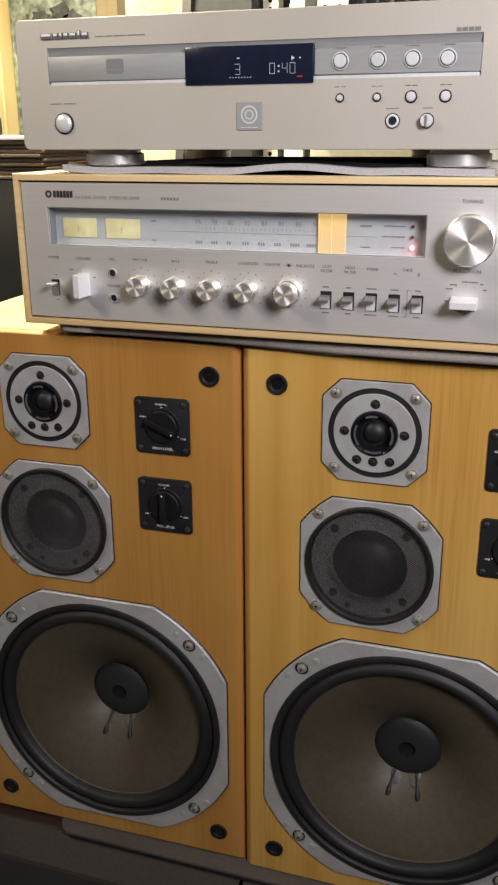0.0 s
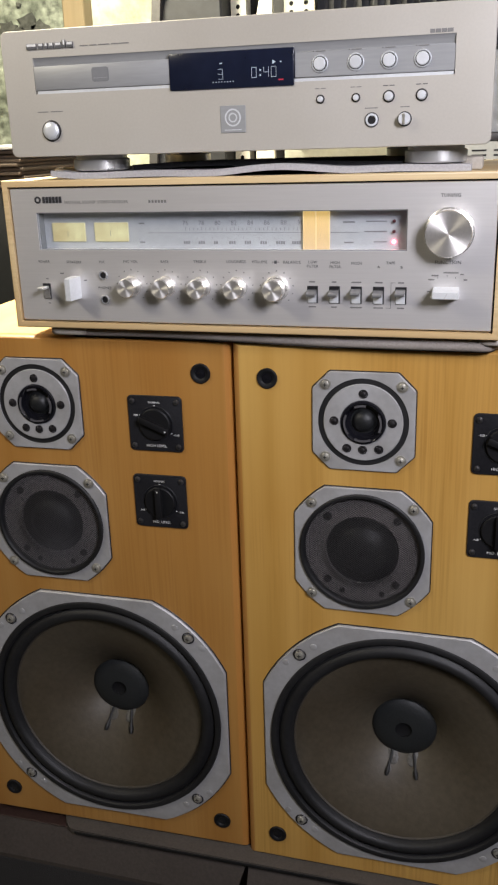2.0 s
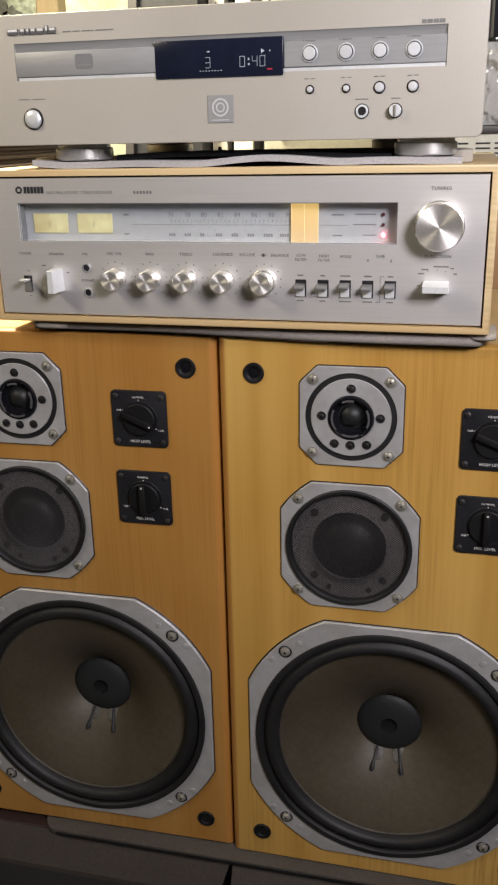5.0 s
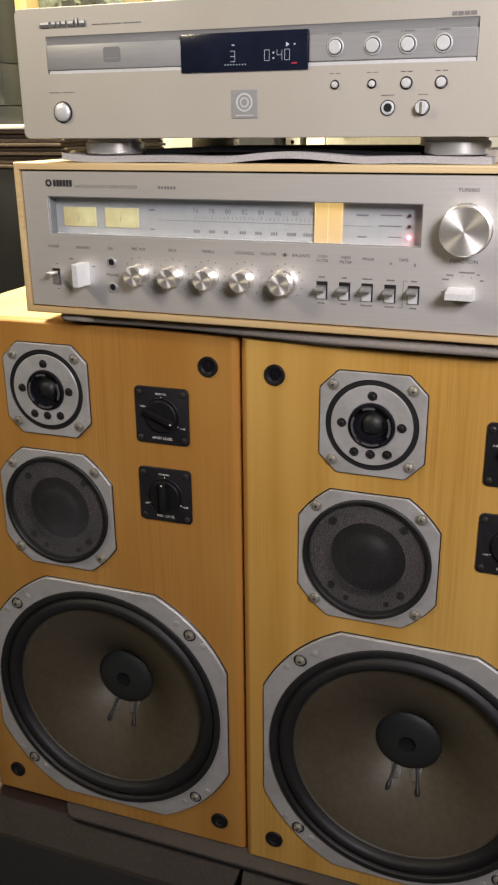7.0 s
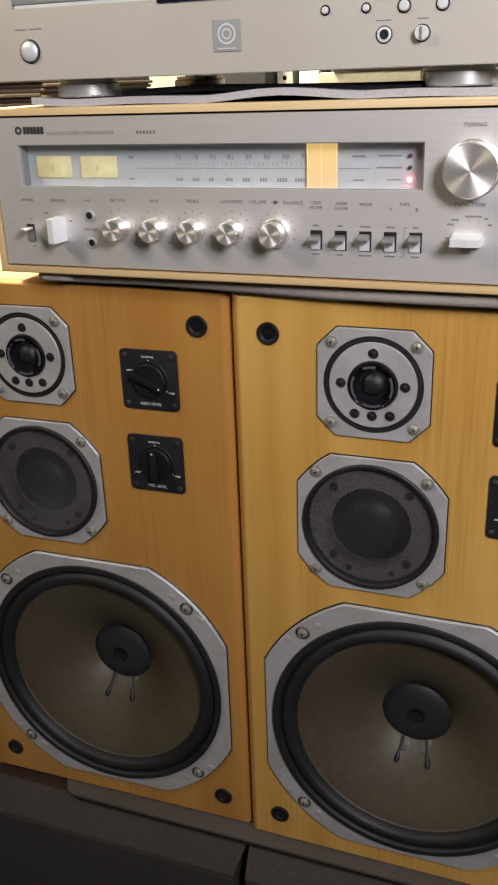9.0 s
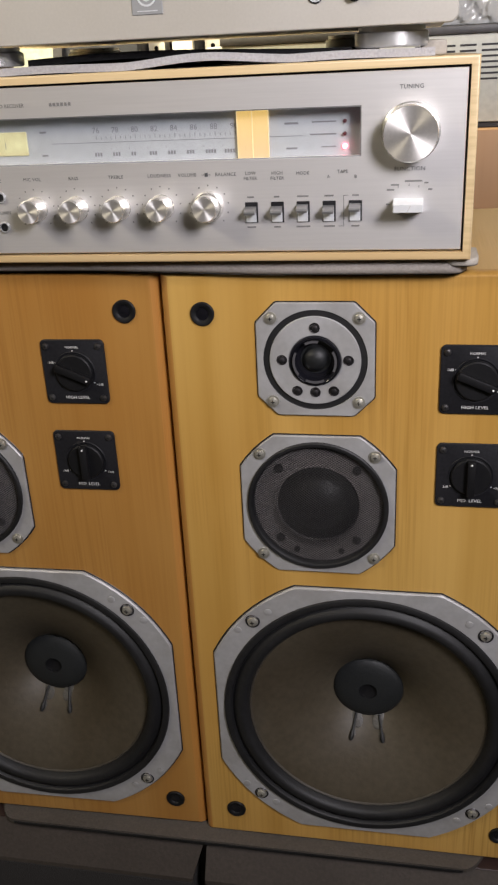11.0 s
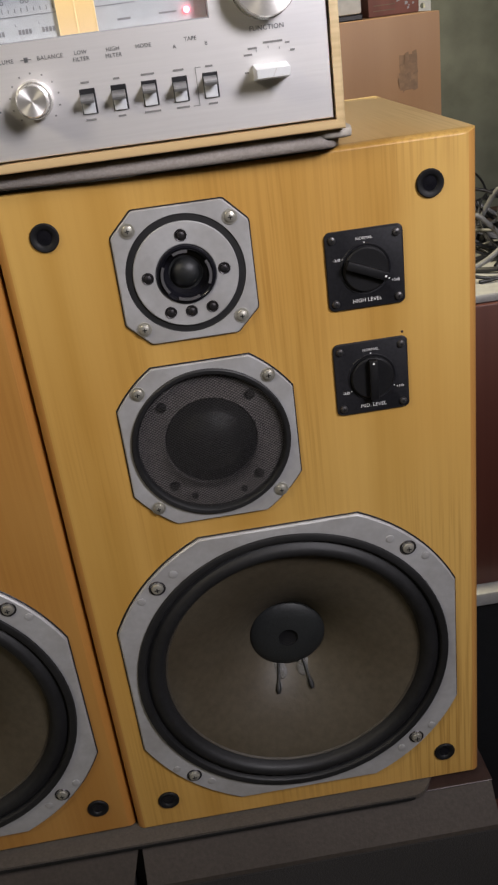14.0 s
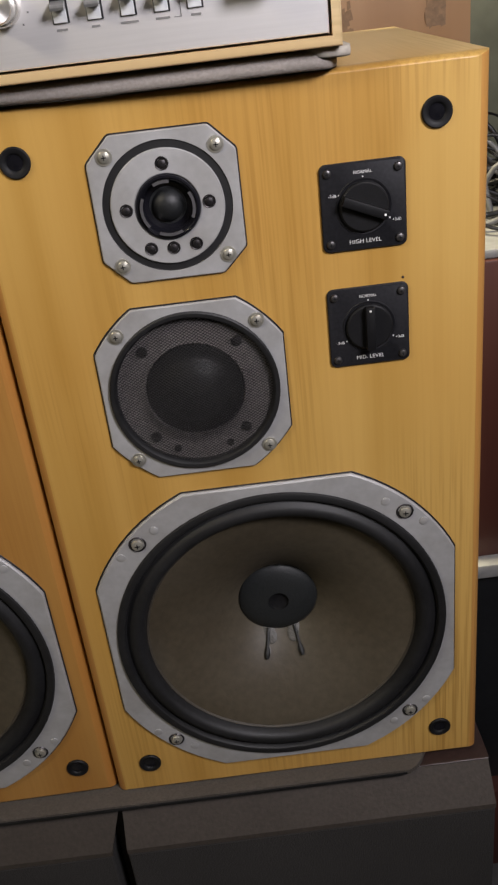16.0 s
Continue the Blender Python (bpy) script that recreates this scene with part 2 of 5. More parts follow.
M["cream_metal"] = surface("cream_painted_steel", (0.50, 0.51, 0.46), 0.5, 0, 0.10, 120, 5, 0.02, tint=(0.86, 0.85, 0.80))
M["white_post"] = surface("white_painted_steel", (0.62, 0.61, 0.56), 0.5, 0, 0.1, 140, 9, 0.02)
M["grey_plate"] = surface("grey_painted_steel", (0.48, 0.47, 0.44), 0.5, 0.1, 0.1, 140, 9, 0.02)
M["navy"] = surface("dark_navy_cloth", (0.016, 0.017, 0.022), 0.7, 0, 0.25, 60, 8, 0.08)
M["charcoal"] = surface("charcoal_plastic", (0.055, 0.053, 0.055), 0.5, 0, 0.2, 120, 6, 0.03)
M["dark_tv"] = surface("black_cabinet_plastic", (0.012, 0.013, 0.015), 0.35, 0, 0.2, 120, 6, 0.02)
M["red_carton"] = surface("red_brown_carton", (0.20, 0.075, 0.05), 0.7, 0, 0.2, 60, 14, 0.04)
M["cardboard"] = surface("brown_cardboard", (0.20, 0.135, 0.085), 0.85, 0, 0.2, 120, 7, 0.06)
M["old_card"] = surface("old_dark_cardboard", (0.085, 0.060, 0.045), 0.85, 0, 0.25, 120, 7, 0.06)
M["paper_white"] = surface("white_card", (0.66, 0.65, 0.62), 0.8, 0, 0.08, 90, 9, 0.02)
M["plaster"] = surface("stained_cream_plaster", (0.60, 0.61, 0.52), 0.9, 0, 0.25, 45, 9, 0.8, tint=(0.62, 0.64, 0.56))
M["green_wall"] = surface("grey_green_plaster", (0.15, 0.155, 0.125), 0.9, 0, 0.2, 22, 3, 0.3, tint=(0.62, 0.64, 0.6))
M["stone"] = surface("mottled_grey_green_panel", (0.27, 0.30, 0.25), 0.8, 0, 0.75, 55, 14, 0.5, tint=(0.30, 0.32, 0.30))
M["yellow_wood"] = wood("pale_yellow_timber", (0.52, 0.40, 0.17), (0.62, 0.48, 0.22), (0.70, 0.56, 0.28), axis=2, lines=120, rough=0.6, coat=0)
M["room_wall"] = surface("grey_room_wall", (0.20, 0.19, 0.18), 0.9, 0, 0.12, 60, 2, 0.05)
M["room_ceiling"] = surface("off_white_ceiling", (0.60, 0.59, 0.55), 0.9, 0, 0.08, 60, 2, 0.05)
M["room_floor"] = surface("dusty_grey_concrete", (0.08, 0.078, 0.075), 0.8, 0, 0.25, 40, 3, 0.2)
M["cable"] = surface("grey_cable_sheath", (0.30, 0.30, 0.29), 0.5, 0, 0.15, 80, 9, 0.0)
M["cable_dull"] = surface("dusty_grey_cable_sheath", (0.17, 0.17, 0.165), 0.55, 0, 0.2, 80, 9, 0.0)
M["cable_black"] = surface("black_cable_sheath", (0.015, 0.015, 0.016), 0.45, 0, 0.15, 80, 9, 0.0)
for key in ("plate", "knob_black", "vent"):
    M[key].node_tree.nodes["Principled BSDF"].inputs["Specular IOR Level"].default_value = 0.25


# ---- shape helpers ----
def part(name, bm, material, parent, label="", smooth=False):
    """Links a bmesh as one mesh object under a thing or a part."""
    bmesh.ops.recalc_face_normals(bm, faces=bm.faces)
    me = bpy.data.meshes.new(name)
    bm.to_mesh(me)
    bm.free()
    me.materials.append(M[material])
    if smooth:
        for poly in me.polygons:
            poly.use_smooth = True
        me.set_sharp_from_angle(angle=radians(38))
    ob = new(name, me)
    ob.parent = parent
    if label:
        ob["label"] = label
    return ob


def thing(name, m, label, category, group=""):
    ob = new(name)
    ob.empty_display_size = 0.05
    ob.matrix_world = m
    return tagged(ob, label, category, group)


def solid(bm, x0, x1, y0, y1, z0, z1, bevel=0.0, segments=2):
    made = bmesh.ops.create_cube(bm, size=1.0)["verts"]
    for v in made:
        v.co = Vector(((x0 + x1) / 2 + v.co.x * (x1 - x0), (y0 + y1) / 2 + v.co.y * (y1 - y0), (z0 + z1) / 2 + v.co.z * (z1 - z0)))
    if bevel:
        edges = list({e for v in made for e in v.link_edges})
        bmesh.ops.bevel(bm, geom=edges, offset=bevel, segments=segments, profile=0.5, affect="EDGES")
    return bm


def block(x0, x1, y0, y1, z0, z1, bevel=0.0, segments=2):
    return solid(bmesh.new(), x0, x1, y0, y1, z0, z1, bevel, segments)


def lathe(profile, cx=0.0, cz=0.0, seg=40, bm=None):
    """Turns (radius, y) pairs round the y axis at (cx, cz)."""
    bm = bm or bmesh.new()
    rings = []
    for r, y in profile:
        if r < 1e-6:
            rings.append([bm.verts.new((cx, y, cz))])
        else:
            rings.append([bm.verts.new((cx + r * math.cos(2 * math.pi * k / seg), y, cz + r * math.sin(2 * math.pi * k / seg))) for k in range(seg)])
    for a, b in zip(rings, rings[1:]):
        for k in range(seg):
            k2 = (k + 1) % seg
            q = [a[k % len(a)], a[k2 % len(a)], b[k2 % len(b)], b[k % len(b)]]
            q = [v for i, v in enumerate(q) if v not in q[:i]]
            if len(q) > 2:
                bm.faces.new(q)
    return bm


def round_rect(x0, x1, z0, z1, r, seg=6):
    pts = []
    for cx, cz, a0 in ((x1 - r, z1 - r, 0), (x0 + r, z1 - r, 90), (x0 + r, z0 + r, 180), (x1 - r, z0 + r, 270)):
        for k in range(seg + 1):
            a = radians(a0 + 90 * k / seg)
            pts.append((cx + r * math.cos(a), cz + r * math.sin(a)))
    return pts


def octagon(half, cut, cx, cz, soft=0.0, seg=4, bulge=0.0):
    """A square with cut corners; soft rounds each corner, bulge arches the cuts outwards."""
    h, c = half, half - cut
    raw = [(h, -c), (h, c), (c, h), (-c, h), (-h, c), (-h, -c), (-c, -h), (c, -h)]
    pts = []
    if bulge:
        for i in range(0, 8, 2):
            a, b = Vector(raw[i + 1]), Vector(raw[(i + 2) % 8])
            side = (a + b).normalized()
            for k in range(13):
                t = k / 12
                w = a.lerp(b, t) + side * bulge * 4 * t * (1 - t)
                pts.append((cx + w.x, cz + w.y))
        return pts
    for i, p in enumerate(raw):
        if not soft:
            pts.append((cx + p[0], cz + p[1]))
            continue
        a, b = Vector(raw[i - 1]), Vector(raw[(i + 1) % 8])
        q = Vector(p)
        s, e = q + (a - q).normalized() * soft, q + (b - q).normalized() * soft
        for k in range(seg + 1):
            t = k / seg
            w = s * (1 - t) ** 2 + q * 2 * t * (1 - t) + e * t * t
            pts.append((cx + w.x, cz + w.y))
    return pts


def prism(outline, y0, y1, edge=0.0, bm=None):
    """Extrudes an (x, z) outline from y0 (front) to y1, with a small front chamfer."""
    bm = bm or bmesh.new()
    cx = sum(p[0] for p in outline) / len(outline)
    cz = sum(p[1] for p in outline) / len(outline)
    size = max(abs(p[0] - cx) for p in outline)
    k = 1 - edge / size
    loops = []
    if edge:
        loops.append([bm.verts.new((cx + (x - cx) * k, y0, cz + (z - cz) * k)) for x, z in outline])
    loops.append([bm.verts.new((x, y0 + edge, z)) for x, z in outline])
    loops.append([bm.verts.new((x, y1, z)) for x, z in outline])
    for a, b in zip(loops, loops[1:]):
        for i in range(len(a)):
            j = (i + 1) % len(a)
            bm.faces.new((a[i], a[j], b[j], b[i]))
    bm.faces.new(loops[0])
    bm.faces.new(loops[-1])
    return bm


def plate_hole(outline, cx, cz, radius, y0, y1, edge=0.0006, seg=96, bm=None, walls=True):
    """A plate with the outline and one round hole through it."""
    bm = bm or bmesh.new()
    angles = [2 * math.pi * k / seg for k in range(seg)] + [math.atan2(z - cz, x - cx) % (2 * math.pi) for x, z in outline]
    angles = sorted(set(round(a, 5) for a in angles))
    n = len(outline)

    def edge_at(a):
        d = Vector((math.cos(a), math.sin(a)))
        best = None
        for i in range(n):
            p, q = Vector(outline[i]) - Vector((cx, cz)), Vector(outline[(i + 1) % n]) - Vector((cx, cz))
            e = q - p
            det = d.x * -e.y + d.y * e.x
            if abs(det) < 1e-12:
                continue
            t = (p.x * -e.y + p.y * e.x) / det
            u = (d.x * p.y - d.y * p.x) / det
            if t > 0 and -1e-4 <= u <= 1.0001 and (best is None or t > best):
                best = t
        return best

    reach = [edge_at(a) for a in angles]

    def loop(rs, y):
        return [bm.verts.new((cx + r * math.cos(a), y, cz + r * math.sin(a))) for r, a in zip(rs, angles)]

    if walls:
        loops = [loop([radius] * len(angles), y1), loop([radius] * len(angles), y0), loop([r - edge for r in reach], y0), loop(reach, y0 + edge), loop(reach, y1)]
    else:
        loops = [loop([radius] * len(angles), y1), loop([radius] * len(angles), y0), loop(reach, y0)]
    for a, b in zip(loops, loops[1:]):
        for i in range(len(a)):
            j = (i + 1) % len(a)
            bm.faces.new((a[i], a[j], b[j], b[i]))
    return bm


def rect_frame(x0, x1, z0, z1, hx0, hx1, hz0, hz1, y0, y1, deep, edge=0.0006):
    """A panel with one rectangular opening whose walls run back to deep."""
    bm = bmesh.new()

    def ring(a, b, c, d, y):
        return [bm.verts.new(p) for p in ((a, y, c), (b, y, c), (b, y, d), (a, y, d))]

    loops = [ring(x0, x1, z0, z1, y1), ring(x0, x1, z0, z1, y0 + edge), ring(x0 + edge, x1 - edge, z0 + edge, z1 - edge, y0), ring(hx0, hx1, hz0, hz1, y0), ring(hx0, hx1, hz0, hz1, deep)]
    for a, b in zip(loops, loops[1:]):
        for i in range(4):
            j = (i + 1) % 4
            bm.faces.new((a[i], a[j], b[j], b[i]))
    return bm


def lettering(name, body, size, x, z, y, material, parent, align="CENTER", spread=1.0):
    """Flat printed words on a surface that faces -y."""
    cu = bpy.data.curves.new("text", "FONT")
    cu.body, cu.size, cu.align_x, cu.align_y, cu.space_character = body, size, align, "CENTER", spread
    cu.resolution_u = 2
    tmp = bpy.data.objects.new("text", cu)
    scene.collection.objects.link(tmp)
    me = bpy.data.meshes.new_from_object(tmp.evaluated_get(bpy.context.evaluated_depsgraph_get()))
    bpy.data.objects.remove(tmp)
    me.name = name
    me.materials.clear()
    me.materials.append(M[material])
    ob = new(name, me)
    ob.parent = parent
    ob.matrix_local = pose(x, y, z, 90, 0, 0)
    return ob


def bars(spans, y, material, parent, name="printed_line"):
    """Small flat bars (x0, x1, z0, z1) in one mesh, for print too small to read."""
    bm = bmesh.new()
    for x0, x1, z0, z1 in spans:
        vs = [bm.verts.new(p) for p in ((x0, y, z0), (x1, y, z0), (x1, y, z1), (x0, y, z1))]
        bm.faces.new(vs)
    ob = part(name, bm, material, parent)
    return tagged(ob, kind="stuff") if len(spans) > 3 else ob


def screw(parent, x, z, y, r, material="screw", cross=True, washer=0.0):
    """A pan-head screw with a cross slot."""
    bm = lathe([(r, y), (r, y - r * 0.25), (r * 0.85, y - r * 0.55), (r * 0.45, y - r * 0.72), (0, y - r * 0.75)], x, z, 20)
    if washer:
        lathe([(washer, y), (washer, y - r * 0.18), (r * 0.9, y - r * 0.22)], x, z, 24, bm)
    s = part("screw", bm, material, parent, smooth=True)
    if cross:
        bm = bmesh.new()
        for a, b in ((0.42, 0.08), (0.08, 0.42)):
            solid(bm, x - r * a, x + r * a, y - r * 0.79, y - r * 0.5, z - r * b, z + r * b)
        part("slot", bm, "black", s)
    return s


def sweep(path, radii, seg=10):
    """A soft round strand along a path."""
    bm = bmesh.new()
    rings = []
    for i, (p, r) in enumerate(zip(path, radii)):
        d = (Vector(path[min(i + 1, len(path) - 1)]) - Vector(path[max(i - 1, 0)])).normalized()
        u = d.cross(Vector((1, 0, 0))).normalized()
        w = d.cross(u)
        rings.append([bm.verts.new(Vector(p) + (u * math.cos(2 * math.pi * k / seg) + w * math.sin(2 * math.pi * k / seg)) * r) for k in range(seg)])
    for a, b in zip(rings, rings[1:]):
        for k in range(seg):
            bm.faces.new((a[k], a[(k + 1) % seg], b[(k + 1) % seg], b[k]))
    bm.faces.new(rings[0])
    bm.faces.new(rings[-1])
    return bm


def cut_panel(outline, hx0, hx1, hz0, hz1, y0, y1, deep, edge):
    """A panel of any outline with one rectangular opening whose walls run back to deep."""
    bm = bmesh.new()
    cx = sum(p[0] for p in outline) / len(outline)
    cz = sum(p[1] for p in outline) / len(outline)
    n = len(outline)
    front = [bm.verts.new((x - edge * (1 if x > cx else -1), y0, z - edge * (1 if z > cz else -1))) for x, z in outline]
    rim = [bm.verts.new((x, y0 + edge, z)) for x, z in outline]
    back = [bm.verts.new((x, y1, z)) for x, z in outline]
    hole = [bm.verts.new(p) for p in ((hx0, y0, hz0), (hx1, y0, hz0), (hx1, y0, hz1), (hx0, y0, hz1))]
    inner = [bm.verts.new((v.co.x, deep, v.co.z)) for v in hole]
    for a, b, k in ((front, rim, n), (rim, back, n), (hole, inner, 4)):
        for i in range(k):
            bm.faces.new((a[i], a[(i + 1) % k], b[(i + 1) % k], b[i]))
    edges = [bm.edges.get((front[i], front[(i + 1) % n])) for i in range(n)] + [bm.edges.get((hole[i], hole[(i + 1) % 4])) for i in range(4)]
    bmesh.ops.triangle_fill(bm, use_beauty=True, edges=edges, normal=(0, -1, 0))
    return bm


# ---- structure ----
def structure(name, bm, material, label, smooth=False):
    return tagged(part(name, bm, material, None, smooth=smooth), label, kind="structure")


structure("floor", block(-3.0, 2.6, -3.2, 1.42, -0.1, 0.0), "room_floor", "dusty grey concrete floor")
structure("ceiling", block(-3.0, 2.6, -3.2, 1.42, 2.7, 2.8), "room_ceiling", "off-white plain ceiling")
structure("wall_north", block(-3.0, 0.36, 1.32, 1.42, 0.0, 2.7), "plaster", "stained cream plaster wall")
structure("wall_north_east", block(0.36, 2.6, 1.12, 1.42, 0.0, 2.7), "green_wall", "grey-green stained plaster wall")
structure("wall_west", block(-3.1, -3.0, -3.2, 1.42, 0.0, 2.7), "room_wall", "plain grey wall")
structure("wall_east", block(2.6, 2.7, -3.2, 1.42, 0.0, 2.7), "room_wall", "plain grey wall")
structure("wall_south", block(-3.0, 2.6, -3.3, -3.2, 0.0, 2.7), "room_wall", "plain grey wall")

# ---- stereo loudspeakers ----
SH, SD = 0.6306, 0.305


def loudspeaker(m, veneer, x_left, x_right):
    sp = thing("loudspeaker", m, "three-way loudspeaker in honey-coloured spruce veneer, grille removed", "loudspeaker", "pair of loudspeakers")
    R = 0.0110
    # cabinet: baffle with three openings, rounded front edges, sides and back
    bm = bmesh.new()
    loops = []
    for k in range(11):
        a = math.pi / 2 * k / 10
        ins, y = R * (1 - math.sin(a)), R * (1 - math.cos(a))
        low = ins * 0.32
        loops.append([bm.verts.new(p) for p in ((x_left + ins, y, low), (x_right - ins, y, low), (x_right - ins, y, SH - low), (x_left + ins, y, SH - low))])
    loops.append([bm.verts.new(p) for p in ((x_left, SD, 0), (x_right, SD, 0), (x_right, SD, SH), (x_left, SD, SH))])
    for a, b in zip(loops, loops[1:]):
        for i in range(4):
            face = bm.faces.new((a[i], a[(i + 1) % 4], b[(i + 1) % 4], b[i]))
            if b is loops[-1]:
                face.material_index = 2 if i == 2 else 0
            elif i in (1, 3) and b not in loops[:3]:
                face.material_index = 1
    bm.faces.new(loops[-1])
    # baffle: front skin between the outer edge and the three driver openings
    rims = [[bm.edges.get((loops[0][i], loops[0][(i + 1) % 4])) for i in range(4)]]
    for cx, cz, rad in ((0, 0.1772, 0.143), (-0.0446, 0.4177, 0.064), (-0.0446, 0.5562, 0.045)):
        front = [bm.verts.new((cx + rad * math.cos(math.pi * k / 32), 0.0, cz + rad * math.sin(math.pi * k / 32))) for k in range(64)]
        back = [bm.verts.new((v.co.x, 0.02, v.co.z)) for v in front]
        for k in range(64):
            bm.faces.new((front[k], front[(k + 1) % 64], back[(k + 1) % 64], back[k]))
        rims.append([bm.edges.get((front[k], front[(k + 1) % 64])) for k in range(64)])
    bmesh.ops.triangle_fill(bm, use_beauty=True, edges=[e for r in rims for e in r], normal=(0, -1, 0))
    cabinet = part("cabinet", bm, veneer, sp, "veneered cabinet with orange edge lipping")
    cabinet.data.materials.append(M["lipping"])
    cabinet.data.materials.append(M["spruce_top_lit"])
    part("inner_box", block(-0.165, 0.165, 0.062, 0.16, 0.012, 0.618), "black", sp)

    # woofer
    cx, cz = 0.0005, 0.1772
    wf = part("woofer_frame", plate_hole(octagon(0.1525, 0.084, cx, cz, bulge=0.0105), cx, cz, 0.1435, -0.0035, 0.004, 0.0012), "cast", sp, "grey cast metal woofer frame with cut corners", True)
    # dark line where the frame sits in the baffle
    part("gasket", plate_hole(octagon(0.1537, 0.0843, cx, cz, bulge=0.0105), cx, cz, 0.150, -0.0005, 0.003, 0.0003), "black", wf)
    part("surround", lathe([(0.1450, -0.0045), (0.1442, -0.0062), (0.1418, -0.0070), (0.1385, -0.0062), (0.1372, -0.0045), (0.1366, -0.0012), (0.1345, -0.0028), (0.1315, -0.0062), (0.1275, -0.0076), (0.1238, -0.0066), (0.1212, -0.0034), (0.1198, 0.0012), (0.1190, 0.0040)], cx, cz, 96), "surround", wf, "black ribbed rubber surround", True)
    part("cone", lathe([(0.1195, 0.0030), (0.1160, 0.0036), (0.110, 0.0050), (0.100, 0.0080), (0.085, 0.0137), (0.070, 0.0210), (0.055, 0.0306), (0.045, 0.0386), (0.036, 0.0480)], cx, cz, 96), "cone", wf, "grey-brown paper cone", True)
    cap = part("dust_cap", lathe([(0.0372, 0.0490), (0.0366, 0.0466), (0.0345, 0.0448), (0.030, 0.0426), (0.022, 0.0408), (0.0095, 0.0400)], cx, cz, 64), "cap", wf, "dark woven dust cap", True)
    part("vent_disc", lathe([(0.0096, 0.0399), (0.0090, 0.0425), (0.006, 0.0436), (0, 0.0438)], cx, cz, 32), "vent", cap, smooth=True)
    for s in (-1, 1):
        path = [(cx + s * (0.0122 + 0.0048 * t), 0.0448 - 0.0186 * t, cz - 0.0330 - 0.0220 * t) for t in (0, 0.2, 0.4, 0.6, 0.75, 0.88, 1.0)]
        bm = bmesh.new()
        for dx, t, r in ((0.0, 0.12, 0.0066), (s * 0.0026, 0.42, 0.0056), (-s * 0.0034, 0.34, 0.0056), (s * 0.0004, 0.78, 0.0044)):
            mid = Vector((cx + s * (0.0122 + 0.0048 * t) + dx, 0.0476 - 0.0190 * t, cz - 0.0330 - 0.0220 * t))
            dab = bmesh.ops.create_uvsphere(bm, u_segments=14, v_segments=8, radius=r)["verts"]
            bmesh.ops.scale(bm, verts=dab, vec=(1.0, 0.16, 1.35))
            bmesh.ops.rotate(bm, verts=dab, matrix=Matrix.Rotation(radians(-41), 3, "X"))
            bmesh.ops.translate(bm, verts=dab, vec=mid)
        part("glue_smear", bm, "glue", wf, "pale dried glue round the lead", True)
        part("lead_wire", sweep(path, (0.0014, 0.0014, 0.0014, 0.0016, 0.0025, 0.0027, 0.0015)), "rubber", wf, "black lead glued to the cone", True)
    part("cone_edge", lathe([(0.1197, 0.0020), (0.1190, 0.0018), (0.1182, 0.0026), (0.1174, 0.0036)], cx, cz, 96), "cone_rim", wf, "paler edge of the cone", True)
    for sx in (-1, 1):
        for sz in (-1, 1):
            x, z = cx + sx * 0.1107, cz + sz * 0.1113
            part("screw_well", lathe([(0.0074, -0.0038), (0.0066, -0.0048), (0.0058, -0.0040), (0.0056, -0.0030)], x, z, 24), "screw_dark", wf, smooth=True)
            screw(wf, x, z, -0.0034, 0.0052)
            for d in (-1, 1):
                part("casting_mark", lathe([(0.0038, -0.0034), (0.0036, -0.0040), (0.0024, -0.0043), (0, -0.0043)], x + d * 0.0155, z - d * sx * sz * 0.0115, 16), "cast", wf, smooth=True)

    # midrange
    cx, cz = -0.0446, 0.4177
    mf = part("midrange_frame", plate_hole(octagon(0.0694, 0.0315, cx, cz, bulge=0.0022), cx, cz, 0.0632, -0.003, 0.004, 0.0008), "cast", sp, "grey cast metal midrange frame with cut corners", True)
    part("gasket", plate_hole(octagon(0.0705, 0.0318, cx, cz, bulge=0.0022), cx, cz, 0.066, -0.0005, 0.003, 0.0003), "black", mf)
    part("rim", lathe([(0.0640, -0.003), (0.0640, -0.0052), (0.0630, -0.0060), (0.0605, -0.0058), (0.0590, -0.0040), (0.0586, -0.0010), (0.0586, 0.010)], cx, cz, 72), "rubber", mf, "black rubber rim", True)
    part("flange", lathe([(0.0600, 0.0016), (0.0380, 0.0008), (0.0372, 0.0030), (0.0368, 0.0060)], cx, cz, 72), "flange", mf, "grey flange behind the mesh", True)
    part("dome", lathe([(0.0380, 0.0050), (0.0360, 0.0022), (0.0310, 0.0014), (0.0270, 0.0012), (0.0250, 0.0000), (0.0230, -0.0022), (0.0180, -0.0054), (0.0120, -0.0074), (0.006, -0.0084), (0, -0.0087)], cx, cz, 48), "dome", mf, "dark soft dome", True)
    bm = bmesh.new()
    rad, w, n = 0.0590, 0.00031, 31

    def mesh_front(x, z):
        q = min(1.0, math.hypot(x, z) / 0.041)
        return -0.0014 - 0.0085 * (1 - q * q)

    for k in range(-n, n + 1):
        off = k * rad / n
        half = math.sqrt(max(0, rad * rad - off * off))
        for c, s, y in ((math.cos(radians(35)), math.sin(radians(35)), 0.0), (math.cos(radians(-35)), math.sin(radians(-35)), -0.0004)):
            prev = None
            for i in range(17):
                e = half * (i / 8 - 1)
                x, z = -off * s + e * c, off * c + e * s
                yy = mesh_front(x, z) + y
                cur = [bm.verts.new((cx + x - dx * s, yy + dy, cz + z + dx * c)) for dx, dy in ((-w, 0), (0, -w * 1.6), (w, 0))]
                if prev:
                    bm.faces.new((prev[0], prev[1], cur[1], cur[0]))
